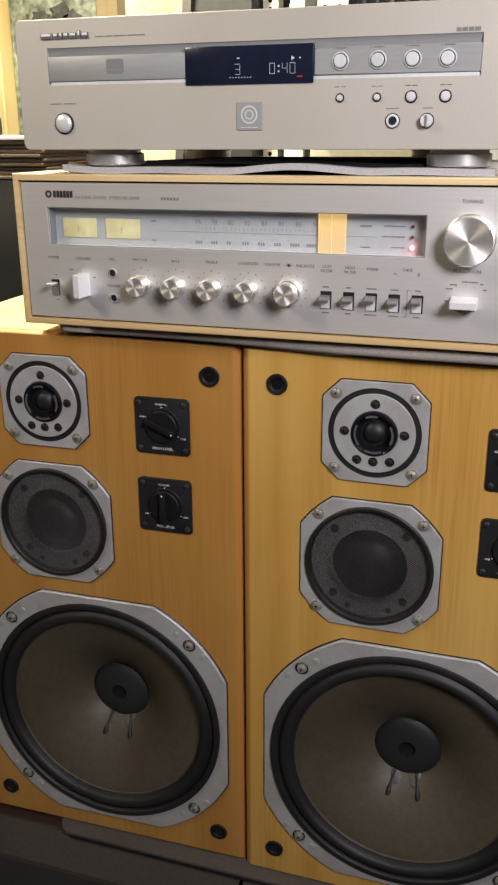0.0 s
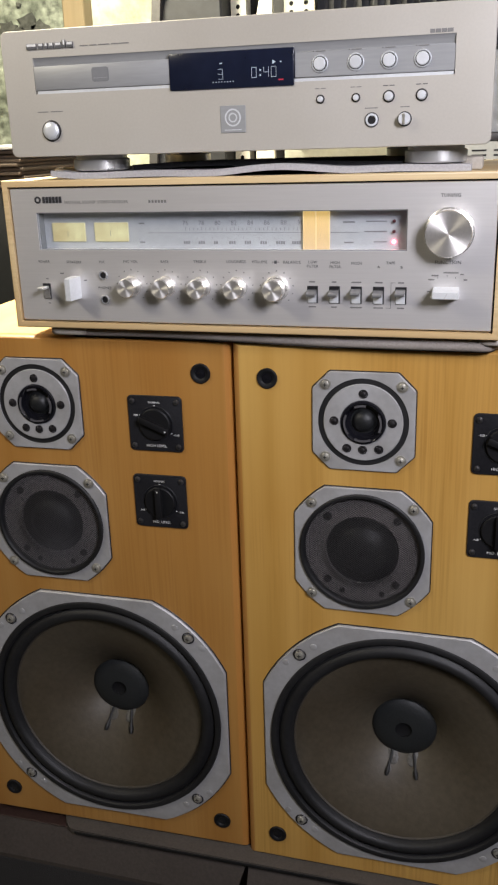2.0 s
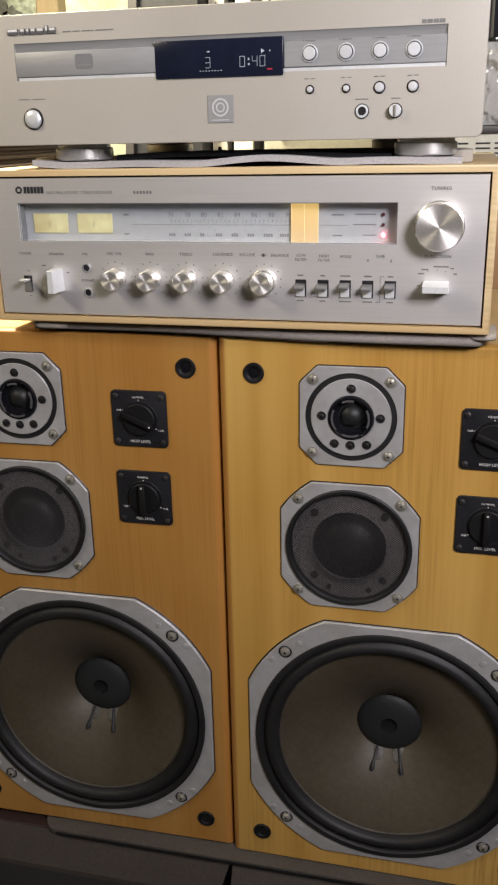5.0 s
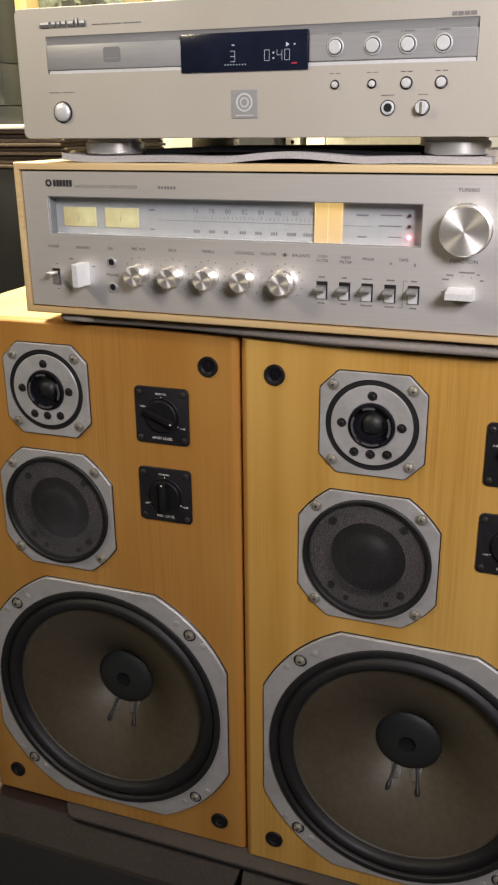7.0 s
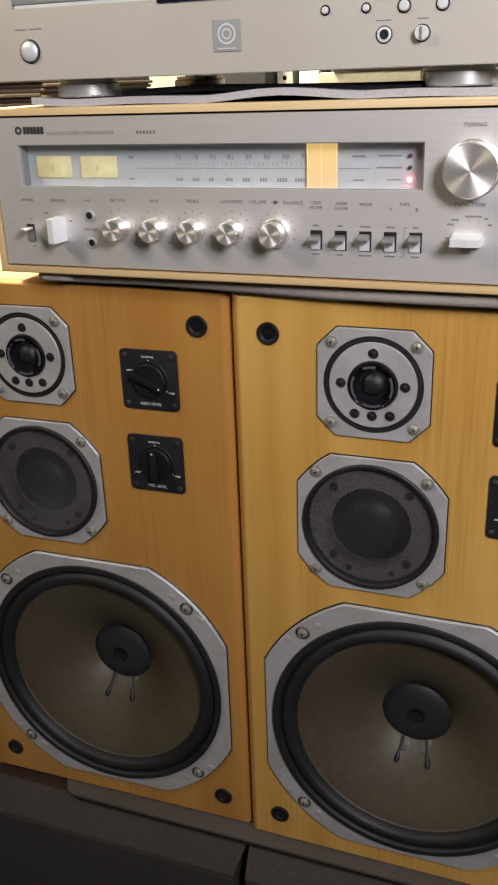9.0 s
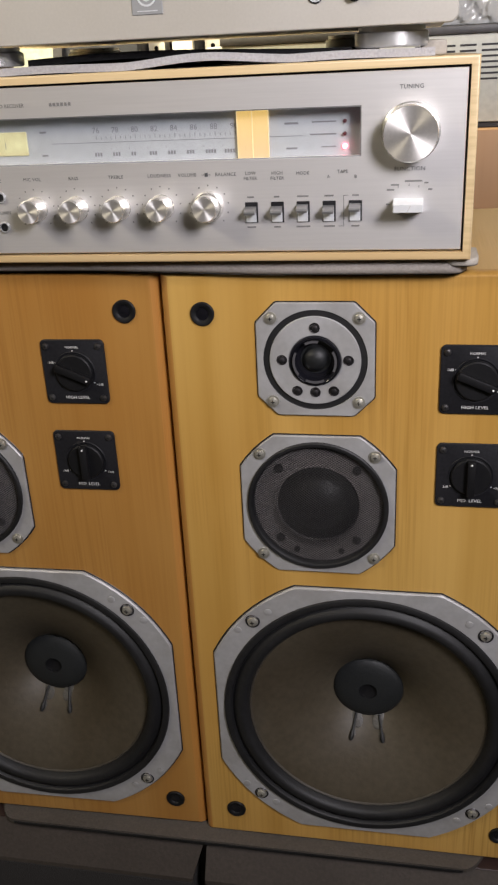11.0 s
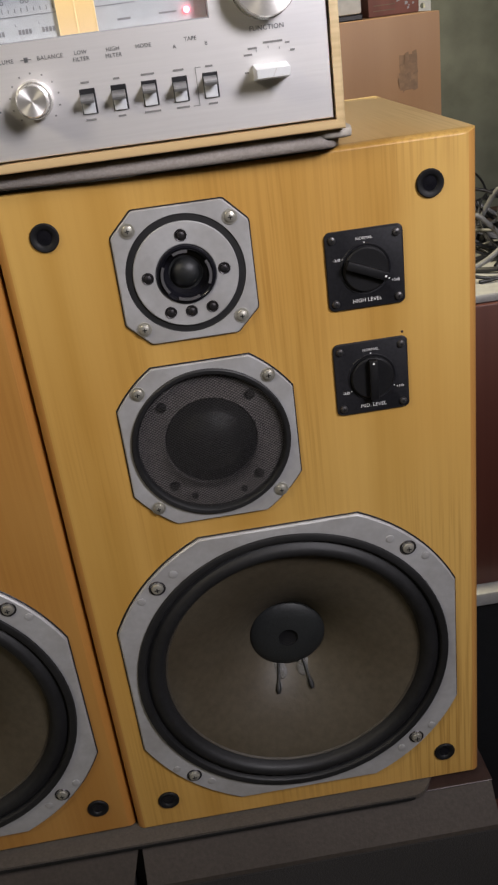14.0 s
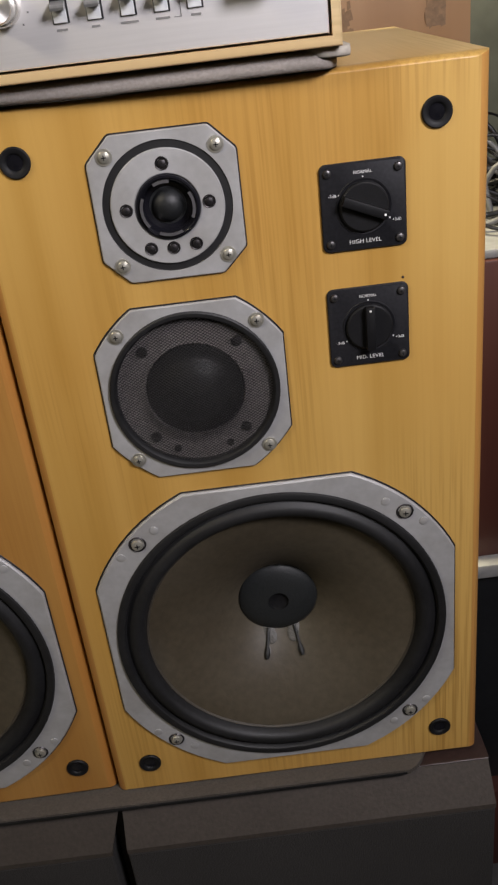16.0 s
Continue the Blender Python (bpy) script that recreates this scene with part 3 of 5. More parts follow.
                    bm.faces.new((prev[1], prev[2], cur[2], cur[1]))
                prev = cur
    part("mesh", bm, "wire", mf, "fine grey wire mesh, domed in the middle")
    for sx, sz in ((-1, 1), (1, 1), (1, -1), (-1, -1)):
        screw(mf, cx + sx * 0.0513, cz + sz * 0.0513, -0.003, 0.0043, washer=0.0058)
        screw(mf, cx + sx * 0.0352, cz + sz * 0.0355, 0.0014, 0.0042, "screw_dark", False)
    for dx in (-0.020, 0.021):
        screw(mf, cx + dx, cz - 0.0475, 0.0014, 0.0030, "screw_dark", False)

    # tweeter
    cx, cz = -0.0446, 0.5567
    tf = part("tweeter_frame", plate_hole(octagon(0.0500, 0.0172, cx, cz, 0.002), cx, cz, 0.0442, -0.003, 0.004, 0.0008), "cast", sp, "grey cast metal tweeter frame with cut corners", True)
    part("gasket", plate_hole(octagon(0.0510, 0.0175, cx, cz, 0.002), cx, cz, 0.047, -0.0005, 0.003, 0.0003), "black", tf)
    part("ring_groove", lathe([(0.0446, -0.0028), (0.0438, -0.0020), (0.0390, -0.0020), (0.0384, -0.0026)], cx, cz, 72), "rubber", tf, "black felt ring")
    part("face_ring", lathe([(0.0388, 0.001), (0.0388, -0.0034), (0.0382, -0.0040), (0.0228, -0.0040), (0.0222, -0.0034), (0.0222, 0.004)], cx, cz, 72), "cast", tf, "silver face ring", True)
    part("dome_ring", lathe([(0.0222, -0.0036), (0.0215, -0.0052), (0.0200, -0.0056), (0.0185, -0.0044), (0.0175, -0.0010), (0.0160, 0.0020), (0.0128, 0.0030)], cx, cz, 48), "gloss_black", tf, "glossy black dome ring", True)
    part("dome", lathe([(0.0130, 0.0030), (0.0112, 0.0030), (0.0104, 0.0010), (0.0086, -0.0014), (0.0060, -0.0032), (0.003, -0.0041), (0, -0.0043)], cx, cz, 40), "dome", tf, "black soft dome", True)
    # Grey arcs shaped and coloured as reflections in the glossy dome ring.
    for a0, span in ((98, 36), (186, 66), (2, 58), (270, 52)):
        bm = bmesh.new()
        prev = None
        for k in range(9):
            a = radians(a0 - span / 2 + span * k / 8)
            ring = [bm.verts.new((cx + r * math.cos(a), y, cz + r * math.sin(a))) for r, y in ((0.0188, -0.0062), (0.0188, -0.0074), (0.0168, -0.0074), (0.0168, -0.0062))]
            if prev:
                for i in range(4):
                    bm.faces.new((prev[i], prev[(i + 1) % 4], ring[(i + 1) % 4], ring[i]))
            else:
                bm.faces.new(ring)
            prev = ring
        bm.faces.new(prev)
        part("guard_arc", bm, "arc", tf, "grey arc painted as a reflection in the glossy ring")
    for sx, sz in ((-1, 1), (1, 1), (1, -1), (-1, -1)):
        screw(tf, cx + sx * 0.0370, cz + sz * 0.0370, -0.003, 0.0040, washer=0.0056)
    for dx, dz in ((0, 0.029), (-0.0282, 0.0008), (0.0282, 0.0008), (-0.0155, -0.0268), (0, -0.0278), (0.0158, -0.0266)):
        part("screw_well", lathe([(0.0046, -0.0041), (0.0042, -0.0048), (0.0034, -0.0044), (0.0032, -0.003)], cx + dx, cz + dz, 20), "screw_dark", tf, smooth=True)
        screw(tf, cx + dx, cz + dz, -0.0038, 0.0032, "screw_dark")

    # level controls
    for cz, word, turn in ((0.5410, "HIGH LEVEL", 113), (0.4533, "MID. LEVEL", 0)):
        cx = 0.0887
        lp = part("level_control", prism(round_rect(cx - 0.0296, cx + 0.0296, cz - 0.0302, cz + 0.0302, 0.0045), -0.0022, 0.003, 0.0006), "plate", sp, "black level control plate with white lettering", True)
        part("dish", lathe([(0.0196, -0.00225), (0.0190, -0.0029), (0.0180, -0.0026), (0.0176, -0.0023)], cx, cz, 48), "plate", lp, smooth=True)
        kn = part("knob", lathe([(0.0172, -0.0020), (0.0170, -0.0050), (0.0160, -0.0058), (0, -0.0058)], cx, cz, 48), "knob_black", lp, "black plastic knob", True)
        bm = block(-0.0034, 0.0034, -0.0112, -0.0050, -0.0166, 0.0166, 0.0010, 2)
        g = part("grip", bm, "knob_black", kn, "finger bar", True)
        g.matrix_local = pose(cx, 0, cz, 0, turn, 0)
        a = radians(turn)
        part("dot", lathe([(0.0009, -0.0113), (0.0007, -0.0115), (0, -0.0115)], cx + 0.0142 * math.sin(a), cz + 0.0142 * math.cos(a), 12), "white_ink", kn, "white pointer dot")
        lettering("word", word, 0.0041, cx, cz - 0.0241, -0.0024, "white_ink", lp, spread=1.05)
        lettering("word", "NORMAL", 0.0031, cx, cz + 0.0232, -0.0024, "white_ink", lp)
        hi = 0.009 if turn else -0.011
        lettering("word", "-3dB", 0.0030, cx - 0.0215, cz + hi, -0.0024, "white_ink", lp)
        lettering("word", "+3dB", 0.0030, cx + 0.0225, cz + (-0.0115 if turn else -0.011), -0.0024, "white_ink", lp)
        for dx, dz in ((0, 0.0200), (-0.0170, hi + (0.0 if turn else 0.001)), (0.0176, -0.0098)):
            part("dot", lathe([(0.0006, -0.0023), (0.0005, -0.0025), (0, -0.0025)], cx + dx, cz + dz, 10), "white_ink", lp)
        for sx, sz in ((-1, 1), (1, 1), (1, -1), (-1, -1)):
            screw(lp, cx + sx * 0.0243, cz + sz * 0.0243, -0.0022, 0.0030, "screw_level")

    # grille sockets
    for sx in (-1, 1):
        for pz in (0.0357, 0.5965):
            sk = part("grille_socket", lathe([(0.0104, 0.001), (0.0104, -0.0014), (0.0096, -0.0022), (0.0070, -0.0020), (0.0058, -0.0010), (0.0054, -0.0004)], sx * 0.1401, pz, 32), "knob_black", sp, "black rubber grille socket", True)
            part("socket_pin", lathe([(0.0056, -0.0003), (0.0034, -0.0004), (0.0016, -0.0008), (0, -0.0009)], sx * 0.1401, pz, 24), "gloss_black", sk, smooth=True)
    return sp


right_speaker = loudspeaker(pose(0, 0, 0.6), "spruce", -0.1768, 0.1772)
left_speaker = loudspeaker(pose(-0.3506, 0.0022, 0.601, 0, 0, 0.877), "spruce_shaded", -0.1765, 0.1726)
left_speaker["label"] = "three-way loudspeaker in spruce veneer, shaded to amber in its colour, grille removed"
part("nick", lathe([(0.0011, -0.0002), (0.0007, -0.0005), (0, -0.0005)], 0.1150, 0.4865, 10), "base_top", right_speaker, "small dark nick")

# ---- receiver on the loudspeakers ----
RZ = 1.2306


def knob_round(parent, x, z, r, long, y0=0.0025, collar=0.0, name="knob"):
    prof = [(r * 1.12, y0), (r * 1.12, y0 - 0.002), (r * 1.02, y0 - 0.003), (r, y0 - long + 0.001), (r - 0.0008, y0 - long)]
    k = part(name, lathe(prof, x, z, 48), "satin_knob", parent, "satin aluminium knob", True)
    f = part("knob_face", lathe([(r - 0.0008, 0), (r * 0.5, 0.0002), (0, 0.0003)], 0, 0, 48), "turned", k, "turned aluminium face", True)
    f.location = (x, y0 - long, z)
    if collar:
        part("collar", lathe([(collar, y0), (collar, y0 - long * 0.42), (collar - 0.0008, y0 - long * 0.48), (r, y0 - long * 0.48)], x, z, 48), "satin_knob", k, "balance ring", True)
    return k


def bar_knob(name, parent, x, z, w, h, base_w, base_h):
    """A grip bar that narrows from the panel to its front edge."""
    bm = bmesh.new()
    rings = [[bm.verts.new((x + sx * a, y, z + sz * b)) for sx, sz in ((-1, -1), (1, -1), (1, 1), (-1, 1))]
             for a, b, y in ((base_w, base_h, 0.0), (base_w, base_h, -0.0012), (w + 0.0003, h + 0.0003, -0.0188), (w, h, -0.0195))]
    for a, b in zip(rings, rings[1:]):
        for i in range(4):
            bm.faces.new((a[i], a[(i + 1) % 4], b[(i + 1) % 4], b[i]))
    bm.faces.new(rings[-1])
    bm.faces.new(rings[0])
    return part(name, bm, "selector", parent, "tapered satin aluminium bar knob")


def receiver(m):
    rc = thing("stereo_receiver", m, "silver-fronted vintage stereo receiver in a pale wooden case, dial lit", "receiver")
    x0, x1, z0, z1 = -0.2378, 0.2378, 0.0142, 0.1577
    bm = bmesh.new()
    R, t = 0.002, 0.0062
    loops = []

    def ring(i, y):
        return [bm.verts.new(p) for p in ((x0 + i, y, z0 + i), (x1 - i, y, z0 + i), (x1 - i, y, z1 - i), (x0 + i, y, z1 - i))]

    loops.append(ring(0, 0.34))
    for k in range(4):
        a = math.pi / 2 * k / 3
        loops.append(ring(R * (1 - math.cos(a)), R * (1 - math.sin(a)) - 0.002))
    loops.append(ring(t, -0.002))
    loops.append(ring(t, 0.02))
    for a, b in zip(loops, loops[1:]):
        for i in range(4):
            bm.faces.new((a[i], a[(i + 1) % 4], b[(i + 1) % 4], b[i]))
    bm.faces.new(loops[0])
    part("wooden_case", bm, "ash", rc, "pale wooden case", True)
    part("shadow_gap", block(x0 + t, x1 - t, 0.0175, 0.0195, z0 + t, z1 - t), "black", rc)
    # front panel with the dial opening
    wx0, wx1, wz0, wz1 = -0.2038, 0.1548, 0.0916, 0.1272
    fp = part("front_panel", rect_frame(-0.2300, 0.2300, 0.0220, 0.1497, wx0, wx1, wz0, wz1, 0.0, 0.008, 0.016), "brushed", rc, "brushed aluminium front panel")
    dial = part("dial_plate", block(wx0 - 0.005, wx1 + 0.006, 0.0142, 0.017, wz0 - 0.004, wz1 + 0.005), "dial", rc, "pale grey tuning dial behind glass")
    dial.location, dial.scale = (-0.0039, 0.0, -0.0031), (1.0165, 1.0, 1.0165)
    part("dial_glass", block(wx0 + 0.0002, wx1 - 0.0002, 0.0030, 0.0042, wz0 + 0.0002, wz1 - 0.0002), "glass", rc, "clear dial glass").visible_shadow = False
    part("dial_trim", rect_frame(wx0 - 0.0004, wx1 + 0.0004, wz0 - 0.0004, wz1 + 0.0004, wx0 + 0.0008, wx1 - 0.0008, wz0 + 0.0008, wz1 - 0.0008, 0.0008, 0.0030, 0.0030, 0.0002), "cd_grey", rc)
    for a, b, c, d in ((wx0 + 0.0001, wx0 + 0.0006, wz0, wz1), (wx1 - 0.0006, wx1 - 0.0001, wz0, wz1), (wx0 + 0.0007, wx1 - 0.0007, wz1 - 0.0006, wz1 - 0.0001)):
        part("dial_surround", block(a, b, 0.0045, 0.0138, c, d), "dial_wall", rc, "grey inner edge of the dial window")
    for mx in (-0.1880, -0.1432):
        mt = part("meter", block(mx, mx + 0.0350, 0.0126, 0.0150, 0.0998, 0.1176, 0.0006, 1), "meter", dial, "lit yellow level meter")
        bars([(mx + 0.0165, mx + 0.0170, 0.1050, 0.1098)], 0.0123, "dial_ink", mt, "needle")
    pt = part("dial_pointer", block(0.0622, 0.0862, 0.0112, 0.0150, 0.0920, 0.1268, 0.0004, 1), "pointer", dial, "glowing amber dial pointer")
    part("pointer_line", block(0.0736, 0.0743, 0.0104, 0.0112, 0.0920, 0.1268), "pointer_line", pt)
    part("pointer_edge", block(0.0622, 0.0627, 0.0106, 0.0112, 0.0920, 0.1268), "pointer_line", pt)
    part("pointer_edge", block(0.0857, 0.0862, 0.0106, 0.0112, 0.0920, 0.1268), "pointer_line", pt)
    for i, num in enumerate(("76", "78", "80", "82", "84", "86", "88", "90")):
        lettering("dial_number", num, 0.0060, -0.0505 + i * 0.01570, 0.1165, 0.0140, "dial_ink", dial)
    ticks = [(-0.0505 + k * 0.003963 - 0.00025, -0.0505 + k * 0.003963 + 0.00025, 0.1100, 0.1122 + (0.0008 if k % 4 == 0 else 0)) for k in range(29)]
    ticks += [(-0.088, 0.112, 0.1076, 0.1080)]
    for k, digits in enumerate((3, 3, 2, 3, 3, 3, 4, 4)):
        sx = -0.0530 + k * 0.0149
        ticks += [(sx + d * 0.0022, sx + d * 0.0022 + 0.0016, 0.0974, 0.1002) for d in range(digits)]
    ticks += [(-0.0395 + k * 0.0149, -0.0391 + k * 0.0149, 0.1022, 0.1036) for k in range(7)]
    ticks += [(-0.097, -0.0915, 0.1159, 0.1173), (-0.097, -0.0920, 0.0985, 0.0998), (0.098, 0.1085, 0.1160, 0.1175), (0.099, 0.1075, 0.0983, 0.0996)]
    ticks += [(0.1185, 0.1368, 0.1167, 0.1178), (0.1170, 0.1368, 0.1079, 0.1090), (0.1255, 0.1368, 0.0990, 0.1000)]
    bars(ticks, 0.0139, "dial_ink", dial, "dial_scale")
    for i, lz in enumerate((0.1173, 0.1085, 0.0996)):
        part("indicator_lamp", lathe([(r, 0.0145) for r in (0.0020 if i == 2 else 0.0015,)] + [(0.0020 if i == 2 else 0.0015, 0.0122), (0.0010, 0.0112), (0, 0.0109)], 0.1432, lz, 20), "led_on" if i == 2 else "led_off", dial, "lit red indicator lamp" if i == 2 else "unlit red indicator lamp", True)
    # maker's mark as plain shapes
    part("badge", lathe([(0.0034, -0.0001), (0.0034, -0.0005), (0.0017, -0.0006), (0.0016, -0.0002)], -0.2006, 0.1392, 24), "badge_ink", fp, "dark round badge")
    for k in range(6):
        bars([(-0.1955 + k * 0.0035, -0.1955 + k * 0.0035 + 0.0029, 0.1362, 0.1422)], -0.0004, "badge_ink", fp, "badge_bar")
    lettering("word", "NATURAL SOUND  STEREO RECEIVER", 0.0039, -0.1722, 0.1366, -0.0004, "mid_ink", fp, "LEFT", 1.0)
    bars([(-0.0855 + k * 0.0031, -0.0855 + k * 0.0031 + 0.0021, 0.1354, 0.1378) for k in range(6)], -0.0004, "mid_ink", fp)
    for word, lx, lz, s in (("POWER", -0.2004, 0.0802, 0.0034), ("SPEAKERS", -0.1681, 0.0800, 0.0034), ("MIC", -0.1380, 0.0802, 0.0034), ("PHONES", -0.1372, 0.0553, 0.0034), ("MIC VOL", -0.1082, 0.0809, 0.0036), ("BASS", -0.0731, 0.0810, 0.0036),
                            ("TREBLE", -0.0377, 0.0812, 0.0036), ("LOUDNESS", -0.0021, 0.0814, 0.0036), ("VOLUME", 0.0205, 0.0814, 0.0036), ("BALANCE", 0.0510, 0.0812, 0.0036), ("LOW", 0.0705, 0.0815, 0.0034), ("FILTER", 0.0703, 0.0777, 0.0034), ("HIGH", 0.0911, 0.0812, 0.0034),
                            ("FILTER", 0.0911, 0.0774, 0.0034), ("MODE", 0.1107, 0.0807, 0.0034), ("TAPE", 0.1410, 0.0812, 0.0034), ("A", 0.1303, 0.0777, 0.0034), ("B", 0.1507, 0.0773, 0.0034), ("TUNING", 0.1907, 0.1385, 0.0042), ("FUNCTION", 0.1906, 0.0819, 0.0042)):
        lettering("word", word, s, lx, lz, -0.0004, "dark_ink", fp, spread=1.08)
    small = []
    for kx in (-0.1082, -0.0731, -0.0377, -0.0021, 0.0364):
        for a in range(-135, 136, 27):
            px, pz = kx + 0.0158 * math.sin(radians(a)), 0.0575 + 0.0158 * math.cos(radians(a))
            small.append((px - 0.0005, px + 0.0005, pz - 0.0005, pz + 0.0005))
    for sx in (0.0698, 0.0902, 0.1105, 0.1306, 0.1506):
        w = 0.003 + 0.0016 * ((sx * 1000) % 3)
        small += [(sx - w / 1.6, sx + w / 1.6, 0.0632, 0.0644), (sx - w / 1.3, sx + w / 1.3, 0.0404, 0.0416)]
    small += [(0.1415, 0.14185, 0.0410, 0.0640), (0.1415, 0.1452, 0.0636, 0.06395), (0.1375, 0.14185, 0.0407, 0.04105)]
    small += [(0.1770, 0.1830, 0.0700, 0.0712), (0.1740, 0.1795, 0.0664, 0.0676), (0.1872, 0.2000, 0.0726, 0.0738), (0.2045, 0.2075, 0.0664, 0.0676), (0.1735, 0.1762, 0.0560, 0.0570), (0.2015, 0.2045, 0.0712, 0.0722)]
    small += [(0.1822, 0.1826, 0.0682, 0.0698), (0.1902, 0.1906, 0.0695, 0.0712), (0.1974, 0.1978, 0.0682, 0.0698), (-0.1842, -0.1800, 0.0685, 0.0695), (-0.1590, -0.1560, 0.0620, 0.0630), (-0.2000, -0.1975, 0.0632, 0.0640), (-0.2000, -0.1975, 0.0390, 0.0398)]
    bars(small, -0.0004, "mid_ink", fp, "print_mark")
    bars([(0.0322, 0.0392, 0.0811, 0.0815), (0.0345, 0.0370, 0.0799, 0.0827)], -0.0005, "dark_ink", fp, "print_mark")
    # controls
    for kx, face_r, long, col in ((-0.1082, 0.0092, 0.0200, 0), (-0.0731, 0.0092, 0.0200, 0), (-0.0377, 0.0092, 0.0200, 0), (-0.0021, 0.0092, 0.0200, 0), (0.0364, 0.0098, 0.0215, 0.0118)):
        knob_round(rc, kx, 0.0575, face_r, long, collar=col)
    knob_round(rc, 0.1907, 0.1075, 0.0199, 0.0190, name="tuning_knob")
    fk = bar_knob("function_knob", rc, 0.1901, 0.0558, 0.0105, 0.0026, 0.0110, 0.0048)
    bm = bmesh.new()
    bm.faces.new([bm.verts.new(q) for q in ((0.1893, -0.0197, 0.0535), (0.1901, -0.0197, 0.0535), (0.1925, -0.0197, 0.0582), (0.1917, -0.0197, 0.0582))])
    part("pointer_mark", bm, "white_ink", fk)
    bar_knob("speaker_selector", rc, -0.1679, 0.0556, 0.0026, 0.0104, 0.0048, 0.0106)
    for jz in (0.0675, 0.0437):
        j = part("jack_socket", lathe([(0.0044, 0), (0.0044, -0.0016), (0.0038, -0.0020), (0.0032, -0.0018), (0.0031, 0.004)], -0.1376, jz, 28), "cd_grey", rc, "headphone jack with a metal rim", True)
        part("jack_hole", lathe([(0.0032, -0.0008), (0, -0.0006)], -0.1376, jz, 24), "black", j)
    for i, sx in enumerate((0.0652, 0.0856, 0.1056, 0.1256, 0.1456)):
        sw = part("slide_switch", block(sx, sx + 0.0100, -0.0006, 0.003, 0.0443, 0.0600, 0.0003, 1), "black", rc, "lever switch in a black slot")
        zp = 0.0528 if i not in (2, 4) else 0.0540
        part("lever_plate", block(sx + 0.0006, sx + 0.0088, -0.0018, -0.0008, 0.0448, zp - 0.0002, 0.0003, 1), "button", sw, "bright lower plate of the switch")
        bm = bmesh.new()
        outline = ((-0.0008, zp), (-0.0098, zp - 0.0012), (-0.0104, zp + 0.0004), (-0.0098, zp + 0.0016), (-0.0008, zp + 0.0040))
        ends = [[bm.verts.new((x, y, z)) for y, z in outline] for x in (sx + 0.0005, sx + 0.0089)]
        for k in range(5):
            bm.faces.new((ends[0][k], ends[1][k], ends[1][(k + 1) % 5], ends[0][(k + 1) % 5]))
        for side in ends:
            bm.faces.new(side)
        part("lever", bm, "lever_metal", sw, "grey metal switch lever")
    ps = part("power_switch", block(-0.2045, -0.1960, -0.0006, 0.003, 0.0436, 0.0590, 0.0003, 1), "black", rc, "power switch with a metal lever")
    part("lever", block(-0.2030, -0.1972, -0.0150, -0.0010, 0.0540, 0.0568, 0.0008, 2), "chrome", ps, "metal lever", True)
    part("switch_plate", block(-0.2036, -0.1968, -0.0016, -0.0004, 0.0440, 0.0535), "satin_knob", ps)
    for fx in (-0.19, 0.19):
        for fy in (0.05, 0.29):
            bm = lathe([(0.016, 0.0), (0.017, 0.004), (0.017, 0.0105), (0, 0.0105)], 0, 0, 28)
            bmesh.ops.rotate(bm, verts=bm.verts, matrix=Matrix.Rotation(radians(90), 3, "X"))
            bmesh.ops.translate(bm, verts=bm.verts, vec=(fx, fy, 0.0040))
            part("foot", bm, "black", rc, "black round foot")
    return rc


receiver(pose(-0.1606, -0.0176, RZ, 0, 0, -0.49))

# soft pad between receiver and loudspeakers
def wavy_sheet(x0, x1, y0, y1, base, thick, wave, nx=60, corner=0.0):
    bm = bmesh.new()
    top, bot = [], []
    for j in range(2):
        rt, rb = [], []
        for i in range(nx + 1):
            x = x0 + (x1 - x0) * i / nx
            d = min(x - x0, x1 - x)
            yy = (y0 + corner * (1 - min(1, d / corner)) ** 2 if corner else y0) if j == 0 else y1
            h = wave(x) if j == 0 else 0
            rb.append(bm.verts.new((x, yy, base + h)))
            rt.append(bm.verts.new((x, yy, base + h + thick)))
        top.append(rt)
        bot.append(rb)
    for i in range(nx):
        bm.faces.new((top[0][i], top[0][i + 1], top[1][i + 1], top[1][i]))
        bm.faces.new((bot[0][i], bot[1][i], bot[1][i + 1], bot[0][i + 1]))
        bm.faces.new((bot[0][i], bot[0][i + 1], top[0][i + 1], top[0][i]))
        bm.faces.new((bot[1][i], top[1][i], top[1][i + 1], bot[1][i + 1]))
    for i in (0, nx):
        bm.faces.new((bot[0][i], top[0][i], top[1][i], bot[1][i]))
    return bm


